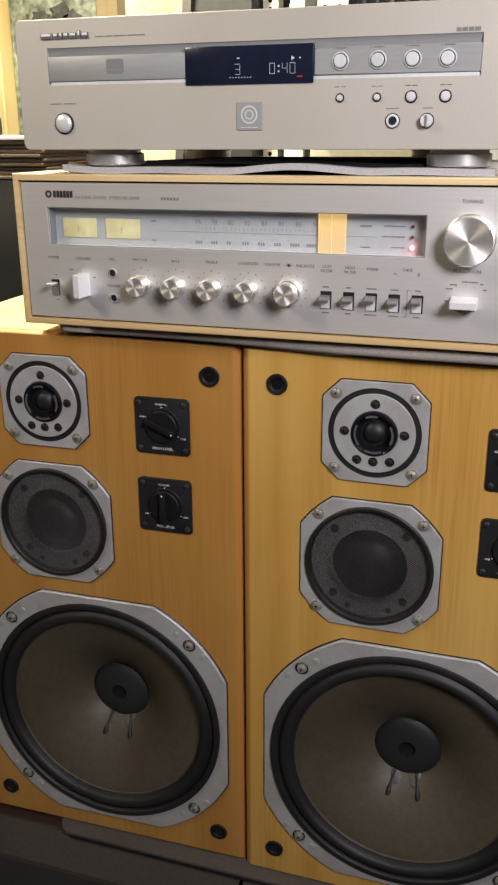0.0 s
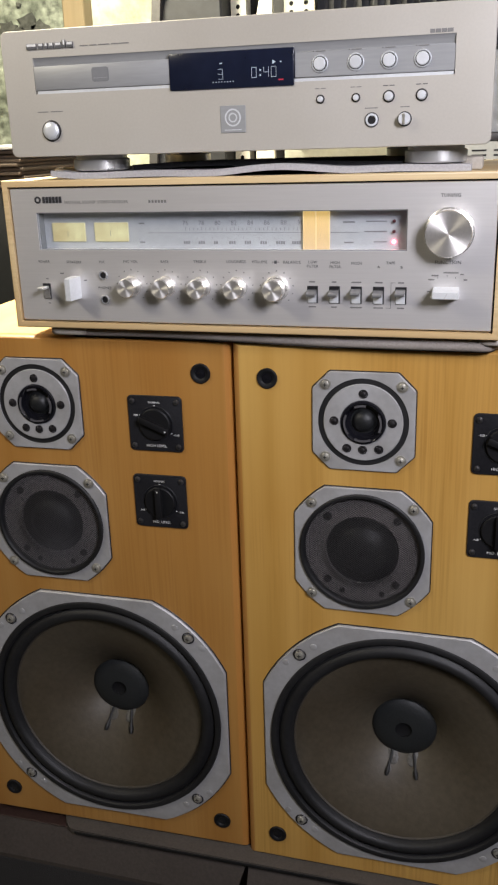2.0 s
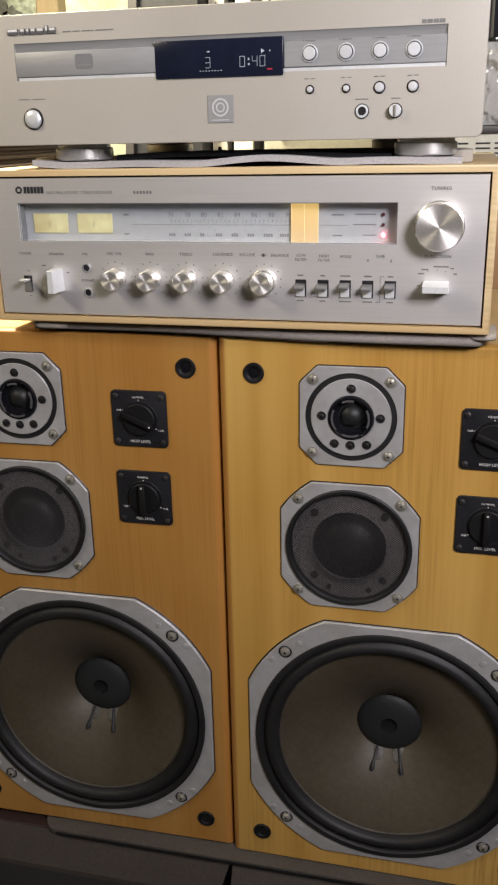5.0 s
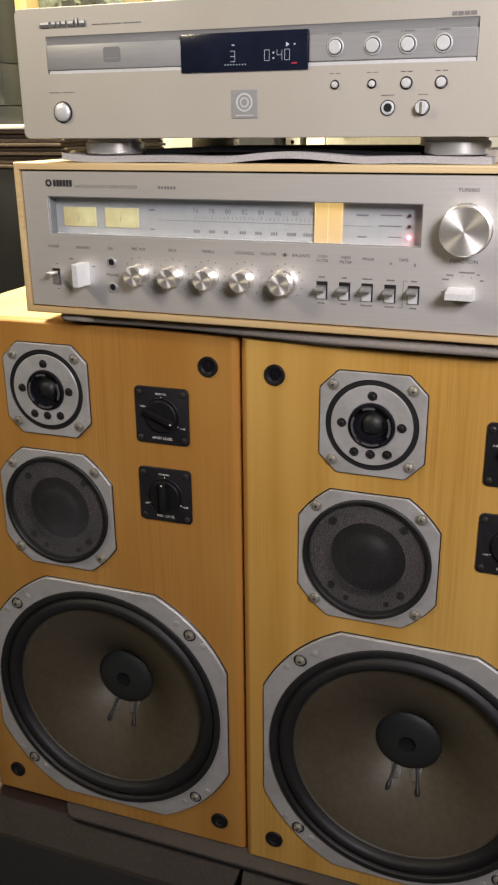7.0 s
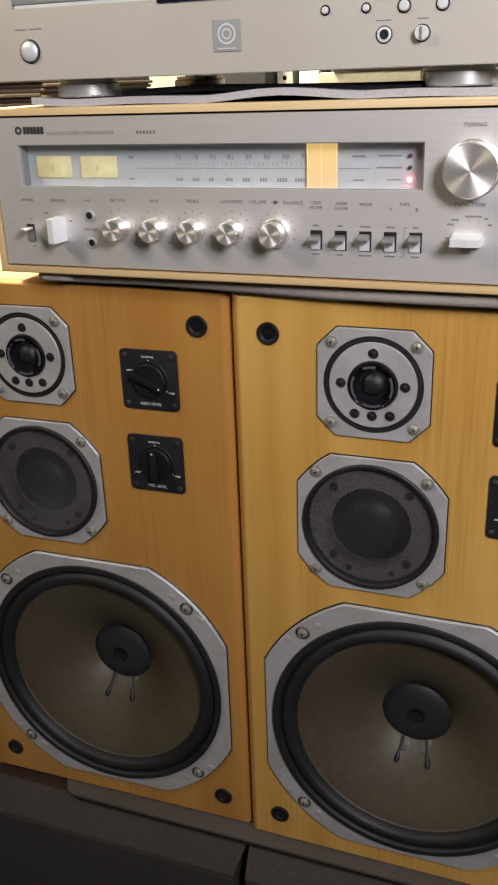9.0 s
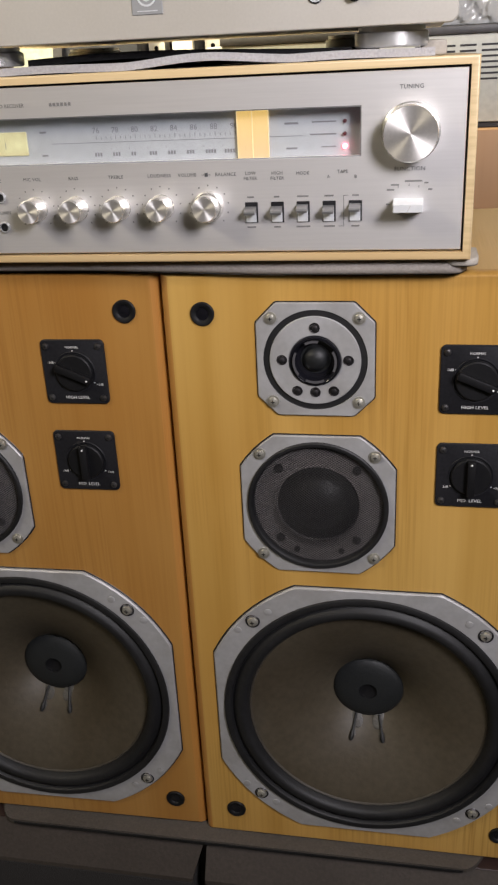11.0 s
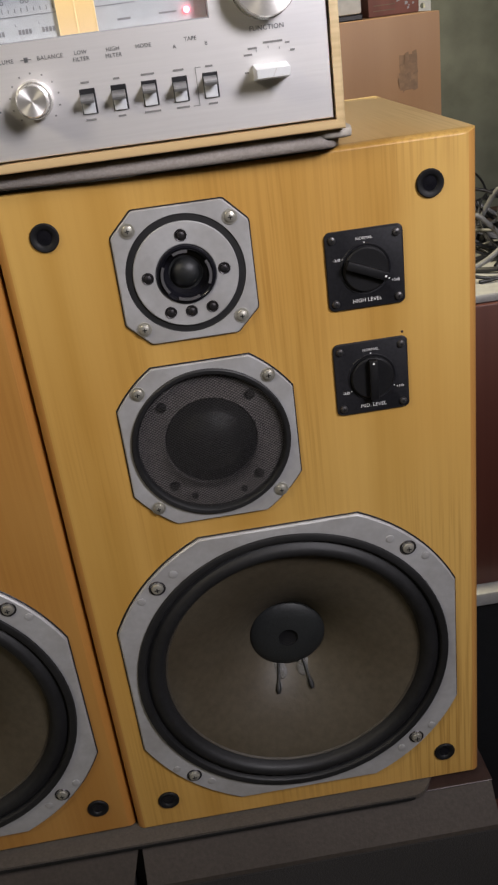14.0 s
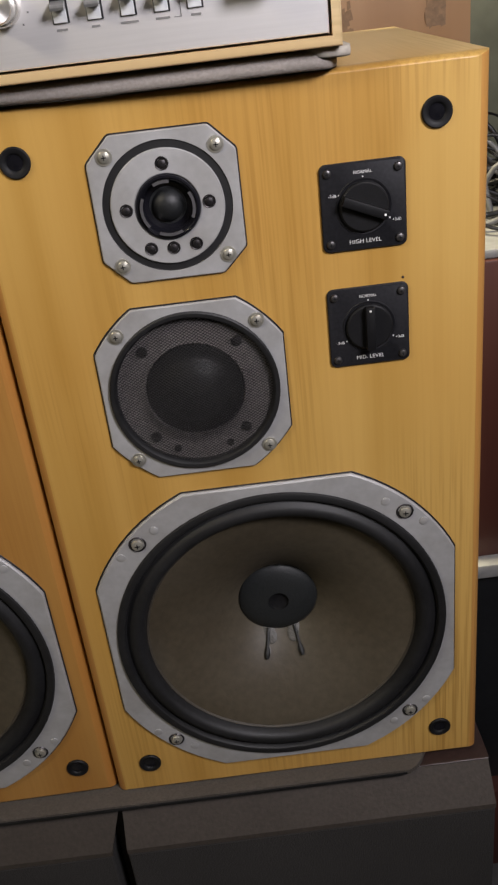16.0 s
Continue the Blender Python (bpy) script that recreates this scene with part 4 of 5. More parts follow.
def cushion(x0, x1, y0, y1, base, height, corner, nx=80, ny=6, back_off=None):
    """A soft slab with a rounded front; height(x) gives its thickness, corner rounds the front corners in plan."""
    bm = bmesh.new()
    cols = []
    for i in range(nx + 1):
        x = x0 + (x1 - x0) * i / nx
        d = min(x - x0, x1 - x)
        yf = y0 + (corner - math.sqrt(max(0, corner ** 2 - (corner - min(d, corner)) ** 2)))
        h = height(x)
        yf += back_off(x) if back_off else 0.0
        b0 = base(x) if callable(base) else base
        col = [bm.verts.new((x, y1, b0)), bm.verts.new((x, yf + h * 0.25, b0))]
        for k in range(ny + 1):
            a = -math.pi / 2 + math.pi * k / ny
            col.append(bm.verts.new((x, yf + h * 0.5 * (1 - math.cos(a)), b0 + h * 0.5 * (1 + math.sin(a)))))
        col.append(bm.verts.new((x, y1, b0 + h)))
        cols.append(col)
    for a, b in zip(cols, cols[1:]):
        for k in range(len(a) - 1):
            bm.faces.new((a[k], b[k], b[k + 1], a[k + 1]))
        bm.faces.new((a[-1], b[-1], b[0], a[0]))
    for c in (cols[0], cols[-1]):
        bm.faces.new(c)
    return bm


def gap_shade_height(x):
    t = min(1, max(0, (x + 0.165) / 0.050))
    return 0.0065 - 0.0034 * t * t * (3 - 2 * t)


def pad_base(x):
    t = min(1, max(0, (x + 0.06) / 0.15))
    return 0.0036 - 0.0034 * t * t * (3 - 2 * t)


def pad_setback(x):
    t = min(1, max(0, (x + 0.10) / 0.26))
    return 0.0085 * (1 - t)


M["pad"] = surface("grey_brown_felt", (0.33, 0.295, 0.265), 0.95, 0, 0.15, 500, 20, 0.12)
pad = thing("felt_pad", pose(-0.1606, 0, 1.2306), "grey-brown felt pad under the receiver", "pad")
part("felt_sheet", cushion(-0.1900, 0.2370, -0.0130, 0.29, pad_base, lambda x: 0.0116 - pad_base(x) + 0.0004 * math.sin(40 * x), 0.016, back_off=pad_setback), "pad", pad, smooth=True)
# Black sheet added below the felt as the dark shade under the receiver.
part("felt_lining", cushion(-0.1960, 0.1100, -0.0040, 0.285, 0.0001, gap_shade_height, 0.016, back_off=pad_setback), "dark_cloth_and_shade", pad, "black sheet painted as the shade in the gap", True)
part("rolled_corner", cushion(0.2180, 0.2450, -0.0146, 0.03, 0.0072, lambda x: 0.0062, 0.011, 24), "foam", pad, "off-white rolled corner of the pad", True)
part("packing_strip", cushion(-0.2080, -0.1660, -0.0100, 0.04, 0.0050, lambda x: 0.0080, 0.012, 20), "foam", pad, "off-white corner of the pad", True)

# ---- disc player on the receiver ----
def disc_player(m):
    cd = thing("disc_player", m, "champagne-silver disc player with a lit black display", "disc player")
    x0, x1, z1 = -0.2198, 0.2198, 0.1090
    band = (-0.1890, 0.1885, 0.0548, 0.0855)
    # faceplate with rounded ends and a long recess
    fp = part("faceplate", cut_panel(round_rect(x0, x1, 0.0, z1, 0.0058, 6), *band, 0.0, 0.014, 0.006, 0.0006), "cd_front", cd, "champagne-silver faceplate")
    part("body", block(-0.216, 0.216, 0.014, 0.33, 0.004, 0.106, 0.001, 1), "cd_body", cd, "grey sheet-steel body")
    bx0, bx1, bz0, bz1 = band
    # recess: sloped lip above, flat control band, bright ledge below
    bm = bmesh.new()
    prof = [(0.0002, bz1 + 0.0002), (0.0010, bz1 - 0.0008), (0.0020, bz1 - 0.0040), (0.0030, bz1 - 0.0070), (0.0056, bz1 - 0.0074)]
    rows = [[bm.verts.new((x, y, z)) for y, z in prof] for x in (bx0, bx1)]
    for i in range(len(prof) - 1):
        bm.faces.new((rows[0][i], rows[1][i], rows[1][i + 1], rows[0][i + 1]))
    part("recess_lip", bm, "cd_grey", fp, smooth=True)
    part("tray_door", block(bx0 + 0.0003, -0.0568, -0.0006, 0.010, bz0 + 0.0030, bz1 - 0.0072, 0.0008, 2), "cd_grey", cd, "grey disc tray door", True)
    mark = part("disc_mark", prism(round_rect(-0.1312, -0.1148, 0.0632, 0.0752, 0.0022, 4), -0.0009, -0.0004), "dial_ink", fp, "grey printed disc mark")
    bars([(-0.1300, -0.1160, 0.0660, 0.0664)], -0.0011, "cd_grey", mark)
    dp = part("display", block(-0.0572, 0.0550, -0.0016, 0.008, 0.0520, 0.0822, 0.0010, 2), "display", cd, "glossy black display window", True)
    part("button_band", block(0.0552, bx1 - 0.0003, 0.0002, 0.010, bz0 + 0.0030, bz1 - 0.0072, 0.0006, 1), "cd_grey", cd, "grey button band", True)
    part("ledge", prism([(bx0 + 0.001, bz0 - 0.0012), (bx1 - 0.001, bz0 - 0.0012), (bx1 - 0.001, bz0 + 0.0026), (bx0 + 0.001, bz0 + 0.0026)], 0.0004, 0.010, 0.0010), "button", fp, "bright lower ledge")
    segs = {"0": "abcdef", "3": "abgcd", "4": "fgbc"}
    for ch_, x in (("3", -0.0122), ("0", 0.0180), ("4", 0.0288), ("0", 0.0354)):
        w, h, t, zb = 0.0042, 0.0080, 0.00017, 0.0598
        line = {"a": (x, x + w, zb + h - t, zb + h + t), "d": (x, x + w, zb - t, zb + t), "g": (x, x + w, zb + h / 2 - t, zb + h / 2 + t), "f": (x - t, x + t, zb + h / 2, zb + h), "e": (x - t, x + t, zb, zb + h / 2), "b": (x + w - t, x + w + t, zb + h / 2, zb + h), "c": (x + w - t, x + w + t, zb, zb + h / 2), "s": (x + w / 2 - t, x + w / 2 + t, zb + h * 0.3, zb + h * 0.7)}
        bars([line[k] for k in segs[ch_]], -0.0018, "digits", dp, "display_digit")
    for dz in (0.0615, 0.0655):
        bars([(0.0250, 0.0264, dz - 0.0007, dz + 0.0007)], -0.0018, "digits", dp, "colon_dot")
    for span in [(-0.0172 + k * 0.0026, -0.0172 + k * 0.0026 + 0.0009, 0.0571, 0.0579) for k in range(8)] + [(-0.0105, -0.0082, 0.0719, 0.0728), (0.0432, 0.0444, 0.0708, 0.0719)]:
        bars([span], -0.0018, "digits", dp, "display_mark")
    bm = bmesh.new()
    bm.faces.new([bm.verts.new(p) for p in ((0.0365, -0.0018, 0.0696), (0.0395, -0.0018, 0.0714), (0.0365, -0.0018, 0.0732))])
    part("play_mark", bm, "digits", dp)
    bars([(0.0415, 0.0460, 0.0568, 0.0578)], -0.0018, "red_digits", dp, "display_mark")
    # push buttons
    for bx in (0.0771, 0.1074, 0.1351, 0.1624):
        b = part("push_button", lathe([(0.0070, 0.0004), (0.0070, -0.0006), (0.0063, -0.0012), (0.0057, -0.0006)], bx, 0.0680, 36), "button", cd, "round silver button in a bright ring", True)
        part("button_groove", lathe([(0.0058, -0.0009), (0.0056, -0.0014), (0.0050, -0.0014)], bx, 0.0680, 32), "screw_dark", b)
        part("button_cap", lathe([(0.0052, 0.001), (0.0052, -0.0020), (0.0046, -0.0025), (0, -0.0026)], bx, 0.0680, 32), "button", b, smooth=True)
        bars([(bx - 0.0058, bx - 0.0048, 0.0773, 0.0782), (bx - 0.0035, bx + 0.0050, 0.0774, 0.0781)], -0.0004, "mid_ink", fp)
    for bx, r in ((0.0775, 0.0024), (0.1079, 0.0024), (0.1354, 0.0037), (0.1625, 0.0037)):
        b = part("push_button", lathe([(r + 0.0013, 0), (r + 0.0013, -0.0004), (r + 0.0002, -0.0006), (r + 0.0002, 0.002)], bx, 0.0402, 28), "screw_dark", cd, "small silver button in a dark ring", True)
        part("button_cap", lathe([(r, 0.001), (r, -0.0022), (r * 0.8, -0.0029), (0, -0.0031)], bx, 0.0402, 28), "button", b, smooth=True)
        bars([(bx - (0.0045 if r < 0.003 else 0.0048), bx - 0.0008, 0.0483, 0.0489), (bx + 0.0006, bx + 0.0046, 0.0483, 0.0489)], -0.0004, "mid_ink" if r < 0.003 else "dark_ink", fp)
    j = part("phone_jack", lathe([(0.0056, 0), (0.0056, -0.0006), (0.0050, -0.0010), (0.0046, -0.0006), (0.0042, -0.0014), (0.0034, -0.0014), (0.0032, 0.003)], 0.1215, 0.0222, 32), "button", cd, "headphone jack", True)
    part("jack_hole", lathe([(0.0034, -0.0010), (0, -0.0008)], 0.1215, 0.0222, 24), "black", j)
    part("jack_ring", lathe([(0.0060, -0.0002), (0.0060, -0.0008), (0.0052, -0.0009)], 0.1215, 0.0222, 28), "black", j)
    k = part("level_knob", lathe([(0.0050, 0), (0.0050, -0.0050), (0.0044, -0.0056), (0, -0.0056)], 0.1489, 0.0220, 32), "button", cd, "small silver level knob", True)
    part("knob_ring", lathe([(0.0060, -0.0002), (0.0060, -0.0008), (0.0051, -0.0009)], 0.1489, 0.0220, 28), "black", k)
    part("knob_fin", block(0.1480, 0.1498, -0.0068, -0.0050, 0.0178, 0.0262, 0.0003, 1), "screw", k)
    bars([(0.1155, 0.1265, 0.0312, 0.0319), (0.1452, 0.1530, 0.0312, 0.0319)], -0.0004, "mid_ink", fp)
    b = part("power_button", lathe([(0.0094, 0), (0.0094, -0.0008), (0.0084, -0.0012), (0.0080, 0.001)], -0.1762, 0.0227, 40), "screw_dark", cd, "round power button in a dark ring", True)
    part("button_cap", lathe([(0.0078, 0.001), (0.0078, -0.0026), (0.0066, -0.0038), (0.003, -0.0043), (0, -0.0044)], -0.1762, 0.0227, 40), "button", b, smooth=True)
    bars([(-0.1890, -0.1780, 0.0390, 0.0397), (-0.1755, -0.1630, 0.0390, 0.0397)], -0.0004, "mid_ink", fp)
    # maker's marks as plain shapes
    for kx, w, h in ((0.0, 0.0098, 0.0044), (0.0105, 0.0045, 0.0044), (0.0158, 0.0030, 0.0044), (0.0196, 0.0045, 0.0044), (0.0250, 0.0062, 0.0044), (0.0318, 0.0026, 0.0062), (0.0352, 0.0060, 0.0044)):
        part("badge_bar", block(-0.1932 + kx * 1.13, -0.1932 + kx * 1.13 + w, -0.0014, -0.0001, 0.0926, 0.0930 + h), "dark_ink", fp, "dark raised badge")
        bars([(-0.1932 + kx * 1.13 + 0.0005, -0.1932 + kx * 1.13 + w - 0.0003, 0.0950, 0.0927 + h)], -0.0016, "white_ink", fp, "badge_face")
    bars([(-0.1410, -0.1330, 0.0931, 0.0939), (-0.1318, -0.1245, 0.0931, 0.0939), (-0.1230, -0.1120, 0.0931, 0.0939), (-0.1105, -0.0935, 0.0931, 0.0939)], -0.0004, "mid_ink", fp)
    bars([(0.1676, 0.1714, 0.0866, 0.0894), (0.1720, 0.1762, 0.0866, 0.0894), (0.1768, 0.1808, 0.0866, 0.0894), (0.1814, 0.1860, 0.0866, 0.0894)], -0.0004, "mid_ink", fp, "badge_bar")
    sq = part("disc_badge", block(-0.0118, 0.0112, -0.0008, -0.0001, 0.0157, 0.0382, 0.0003, 1), "cd_grey", cd, "grey square badge")
    part("badge_ring", lathe([(0.0074, -0.0009), (0.0074, -0.0011), (0.0060, -0.0011), (0.0060, -0.0009)], -0.0003, 0.0282, 32), "button", sq)
    part("badge_ring", lathe([(0.0040, -0.0009), (0.0040, -0.0011), (0.0028, -0.0011), (0.0028, -0.0009)], -0.0003, 0.0282, 28), "button", sq)
    bars([(-0.0080, 0.0075, 0.0176, 0.0184)], -0.0011, "button", sq)
    # feet
    for fx, fy in ((-0.1455, 0.038), (0.1735, 0.038), (-0.130, 0.25), (0.13, 0.27)):
        bm = lathe([(0, 0), (0.0255, 0), (0.0270, 0.0012), (0.0270, 0.0098), (0.0255, 0.0108), (0.0245, 0.0110), (0.0245, 0.0140), (0, 0.0140)], 0, 0, 48)
        bmesh.ops.rotate(bm, verts=bm.verts, matrix=Matrix.Rotation(radians(90), 3, "X"))
        bmesh.ops.translate(bm, verts=bm.verts, vec=(fx, fy, -0.0140))
        part("foot", bm, "chrome", cd, "polished round foot", True)
    return cd


disc_player(pose(-0.1595, -0.0216, 1.4094))

top_pad = thing("anti_slip_pad", pose(-0.1595, -0.0216, 1.3883), "wavy grey felt strip between disc player and receiver", "pad")
part("felt_strip", wavy_sheet(-0.185, 0.205, 0.006, 0.31, 0.0002, 0.0056, lambda x: 0.0004 + 0.0034 * max(0.0, math.sin(24 * x + 0.6)) ** 1.5 + 0.0004 * math.sin(55 * x), 90), "pale_felt", top_pad)
part("dark_lining", wavy_sheet(-0.11, 0.145, 0.030, 0.30, 0.0040, 0.0050, lambda x: 0.0022 + 0.0024 * math.sin(18 * x + 2.0), 60), "dark_cloth_and_shade", top_pad, "crumpled black cloth")
# Thin black sheet added to paint shade in the gaps beneath the strip.
part("shadow_lining", block(-0.17, 0.19, 0.012, 0.30, 0.0000, 0.0002), "dark_cloth_and_shade", top_pad, "black sheet painted as the shade in the gap")
part("foam_edge", block(0.195, 0.214, 0.034, 0.08, 0.0002, 0.0110, 0.002, 2), "foam", top_pad, "off-white foam corner", True)
part("foam_block", block(-0.204, -0.176, 0.05, 0.10, 0.0002, 0.0095, 0.002, 2), "foam", top_pad, "off-white foam corner", True)

# ---- lower cabinets and the board under the loudspeakers ----
def lower_cabinet(m, half, left_taper, right_taper):
    lc = thing("floor_cabinet", m, "dark brown floor cabinet with a black cloth front", "cabinet", "pair of floor cabinets")
    H = 0.594
    part("carcass", block(-half, half, 0.006, 0.42, 0.0, H - 0.002, 0.002, 1), "base_brown", lc, "dark brown vinyl carcass")
    part("top_board", block(-half - 0.001, half + 0.001, -0.0085, 0.42, H - 0.0019, H, 0.0006, 1), "base_top", lc, "dark red-brown top")
    bm = bmesh.new()
    rows = []
    for y, z, il, ir in ((-0.0080, H - 0.0021, 0.0, 0.0), (-0.0300, H - 0.040, left_taper, right_taper), (-0.0300, H - 0.046, left_taper, right_taper), (0.006, H - 0.046, left_taper, right_taper), (0.006, H - 0.0021, 0.0, 0.0)):
        rows.append([bm.verts.new((-half + il, y, z)), bm.verts.new((half - ir, y, z))])
    for a, b in zip(rows, rows[1:] + rows[:1]):
        bm.faces.new((a[0], a[1], b[1], b[0]))
    for s in (0, 1):
        bm.faces.new([r[s] for r in rows])
    part("sloped_fascia", bm, "base_brown", lc, "sloped dark brown fascia")
    part("grille", block(-half + left_taper, half - right_taper, -0.0295, 0.0055, 0.05, H - 0.0465, 0.002, 2), "grille_cloth", lc, "black cloth grille")
    part("plinth", block(-half + 0.01, half - 0.01, -0.010, 0.0055, 0.0, 0.0495), "base_brown", lc)
    return lc


lower_cabinet(pose(0.0055, 0, 0), 0.1805, 0.0, -0.002)
lower_cabinet(pose(-0.3590, 0, 0), 0.1815, 0.0, 0.012)
mat_thing = thing("mat", pose(0, 0, 0.594), "grey-brown mat lying between the loudspeakers and floor cabinets", "mat")
part("mat_sheet", wavy_sheet(-0.425, 0.127, -0.0160, 0.29, 0.0002, 0.0057, lambda x: 0.0, 90, 0.022), "mat", mat_thing)
part("mat_edge", wavy_sheet(-0.420, 0.122, -0.0172, 0.0, 0.0003, 0.0030, lambda x: 0.0, 90, 0.022), "rubber", mat_thing, "dark lower edge")

# ---- things behind and beside ----
def crate(name, label, category, x0, x1, y0, y1, z0, z1, material, body="carcass", bevel=0.003, group=""):
    t = thing(name, pose((x0 + x1) / 2, (y0 + y1) / 2, z0), label, category, group)
    hx, hy = (x1 - x0) / 2, (y1 - y0) / 2
    part(body, block(-hx, hx, -hy, hy, 0.0, z1 - z0, bevel, 2), material, t, smooth=True)
    return t


# slotted rack behind the loudspeakers
def slotted_post(x, y, width, rows, label):
    t = thing("rack_post", pose(x, y, 0), label, "rack post", "posts of the rack")
    bm = bmesh.new()
    H, pitch = 2.3, 0.0150
    r = 0.0043
    n = int(H / pitch)
    for k in range(n):
        z0 = k * pitch
        for i in range(rows):
            w = width / rows
            a = -width / 2 + i * w
            plate_hole([(a + w, z0), (a + w, z0 + pitch), (a, z0 + pitch), (a, z0)], a + w / 2, z0 + pitch / 2, r, -0.001, 0.001, seg=10, bm=bm, walls=False)
    solid(bm, width / 2, width / 2 + 0.002, -0.001, 0.035, 0, n * pitch)
    part("slotted_face", bm, "white_post" if rows == 1 else "grey_plate", t)
    return t


slotted_post(-0.424, 0.95, 0.027, 1, "white slotted steel rack post with round holes")
slotted_post(-0.308, 0.955, 0.056, 2, "grey slotted steel rack post with two rows of holes")
slotted_post(0.420, 0.95, 0.024, 1, "white slotted steel rack post with round holes")
shelf = thing("rack_shelf", pose(0, 0, 1.150), "dark steel rack shelf", "shelf")
part("shelf_board", block(-0.46, 0.305, 0.50, 0.948, 0.0, 0.020, 0.002, 1), "charcoal", shelf)
for px in (-0.44, 0.30):
    part("shelf_leg", block(px - 0.012, px + 0.012, 0.66, 0.684, -1.150, 0.0), "charcoal", shelf, "dark steel leg")

# veneered box on the shelf
vb = crate("wooden_box", "brown plywood box with a faded mark, standing on a rack shelf", "box", -0.30, 0.3065, 0.497, 0.90, 1.1702, 1.2975, "board", bevel=0.001)
bx = 0.0033
M["label_patch"] = surface("brown_paper_patch", (0.25, 0.15, 0.078), 0.7, 0, 0.25, 120, 40, 0.0)
part("paper_patch", block(0.2550 - bx, 0.2775 - bx, -0.2017, -0.2012, 0.0435, 0.0835), "label_patch", vb, "brown paper patch")
M["stain"] = surface("faded_brown_print", (0.24, 0.145, 0.075), 0.7, 0, 0.2, 200, 30, 0.0)
random.seed(4)
for cx, cz, w, h in ((0.2665, 0.0632, 0.010, 0.020), (0.1560, 0.060, 0.013, 0.018)):
    marks = bmesh.new()
    for k in range(26):
        y = -0.2018 - 0.00004 * k
        x, z = cx - bx + random.uniform(-w, w), cz + random.uniform(-h, h)
        a, b = random.uniform(0.0012, 0.0035), random.uniform(0.0015, 0.007)
        vs = [marks.verts.new(p) for p in ((x - a, y, z - b), (x + a, y, z - b * 0.6), (x + a * 0.7, y, z + b), (x - a * 1.2, y, z + b * 0.7))]
        marks.faces.new(vs)
    tagged(part("faded_mark", marks, "stain", vb, "faded dark print"), kind="stuff")

# cream amplifier chassis on the box
ch = thing("amplifier", pose(0.0, 0.524, 1.2977), "cream painted steel amplifier case with vent slots", "amplifier")
part("base", block(-0.24, 0.2195, 0.001, 0.36, 0.0, 0.0065, 0.001, 1), "black", ch, "black base strip")
part("case", block(-0.24, 0.2185, 0.0, 0.36, 0.0066, 0.1110, 0.003, 2), "cream_metal", ch, "cream steel case", True)
for x0, w, n, ztop in ((0.1385, 0.0215, 7, 0.0992), (0.1120, 0.0215, 7, 0.0992), (0.0600, 0.020, 4, 0.0992), (0.0855, 0.020, 4, 0.0992), (0.030, 0.020, 4, 0.0992)):
    for k in range(n):
        part("vent_slot", block(x0, x0 + w, -0.0006, 0.0004, ztop - k * 0.0066 - 0.0024, ztop - k * 0.0066), "black", ch)
screw(ch, 0.1780, 0.0236, 0.0, 0.0052)
screw(ch, 0.1000, 0.0236, 0.0, 0.0052)

plank = crate("plank", "thin black plank on the amplifier case", "plank", -0.22, 0.225, 0.520, 0.85, 1.4089, 1.4185, "charcoal", bevel=0.001)
# box in crumpled plastic
wr = thing("wrapped_box", pose(0.0, 0.53, 1.4187), "pale box wrapped in crumpled clear plastic", "box")
part("carton", block(-0.20, 0.205, 0.012, 0.30, 0.0, 0.108, 0.004, 2), "paper_white", wr, "pale carton", True)
bm = bmesh.new()
rng = random.Random(11)
nx, nz = 104, 28
grid = []
for j in range(nz + 1):
    row = []
    for i in range(nx + 1):
        x, z = -0.206 + 0.417 * i / nx, 0.0005 + 0.1115 * j / nz
        row.append(bm.verts.new((x, 0.004 + rng.uniform(-0.0010, 0.0010) + 0.0022 * math.sin(i * 0.53 + 2.1 * math.sin(j * 0.31)) * math.sin(j * 0.47 + i * 0.11), z)))
    grid.append(row)
top_row = [bm.verts.new((v.co.x, 0.30, 0.112)) for v in grid[-1]]
grid.append(top_row)
for a, b in zip(grid, grid[1:]):
    for i in range(nx):
        bm.faces.new((a[i], a[i + 1], b[i + 1], b[i]))
M["film"] = clear_pane("clear_plastic_film", (0.86, 0.87, 0.88), 0.05)
part("plastic_film", bm, "film", wr, "crumpled clear plastic film")

# dark ribbed bag on top
rb = thing("ribbed_panel", pose(0.0, 0.60, 1.5310), "dark navy pleated panel leaning over the boxes", "panel")
bm = bmesh.new()
n = 92
prev = None
for i in range(n + 1):
    x = -0.205 + 0.43 * i / n
    y = 0.010 * abs(math.sin(i * 0.68)) + 0.004 * math.sin(i * 0.21)
    cur = [bm.verts.new((x, y, 0.0)), bm.verts.new((x, y + 0.02, 0.32)), bm.verts.new((x, 0.05, 0.32)), bm.verts.new((x, 0.05, 0.0))]
    if prev:
        for k in range(4):
            bm.faces.new((prev[k], prev[(k + 1) % 4], cur[(k + 1) % 4], cur[k]))
    else:
        bm.faces.new(cur)
    prev = cur
bm.faces.new(prev)
part("pleats", bm, "navy", rb, "dark navy pleats", True)

# red-brown carton and dark box beside the amplifier
rcn = crate("carton", "small red-brown printed carton on the plywood box", "carton", 0.2350, 0.300, 0.56, 0.70, 1.2977, 1.3350, "red_carton", bevel=0.0015)
bars([(-0.027, 0.004, 0.0280, 0.0305), (-0.027, 0.004, 0.0335, 0.0342), (-0.026, 0.002, 0.020, 0.0212), (-0.026, 0.002, 0.012, 0.0132), (-0.026, 0.002, 0.006, 0.0072)], -0.0705, "cardboard", rcn)
bm = bmesh.new()
rng = random.Random(5)
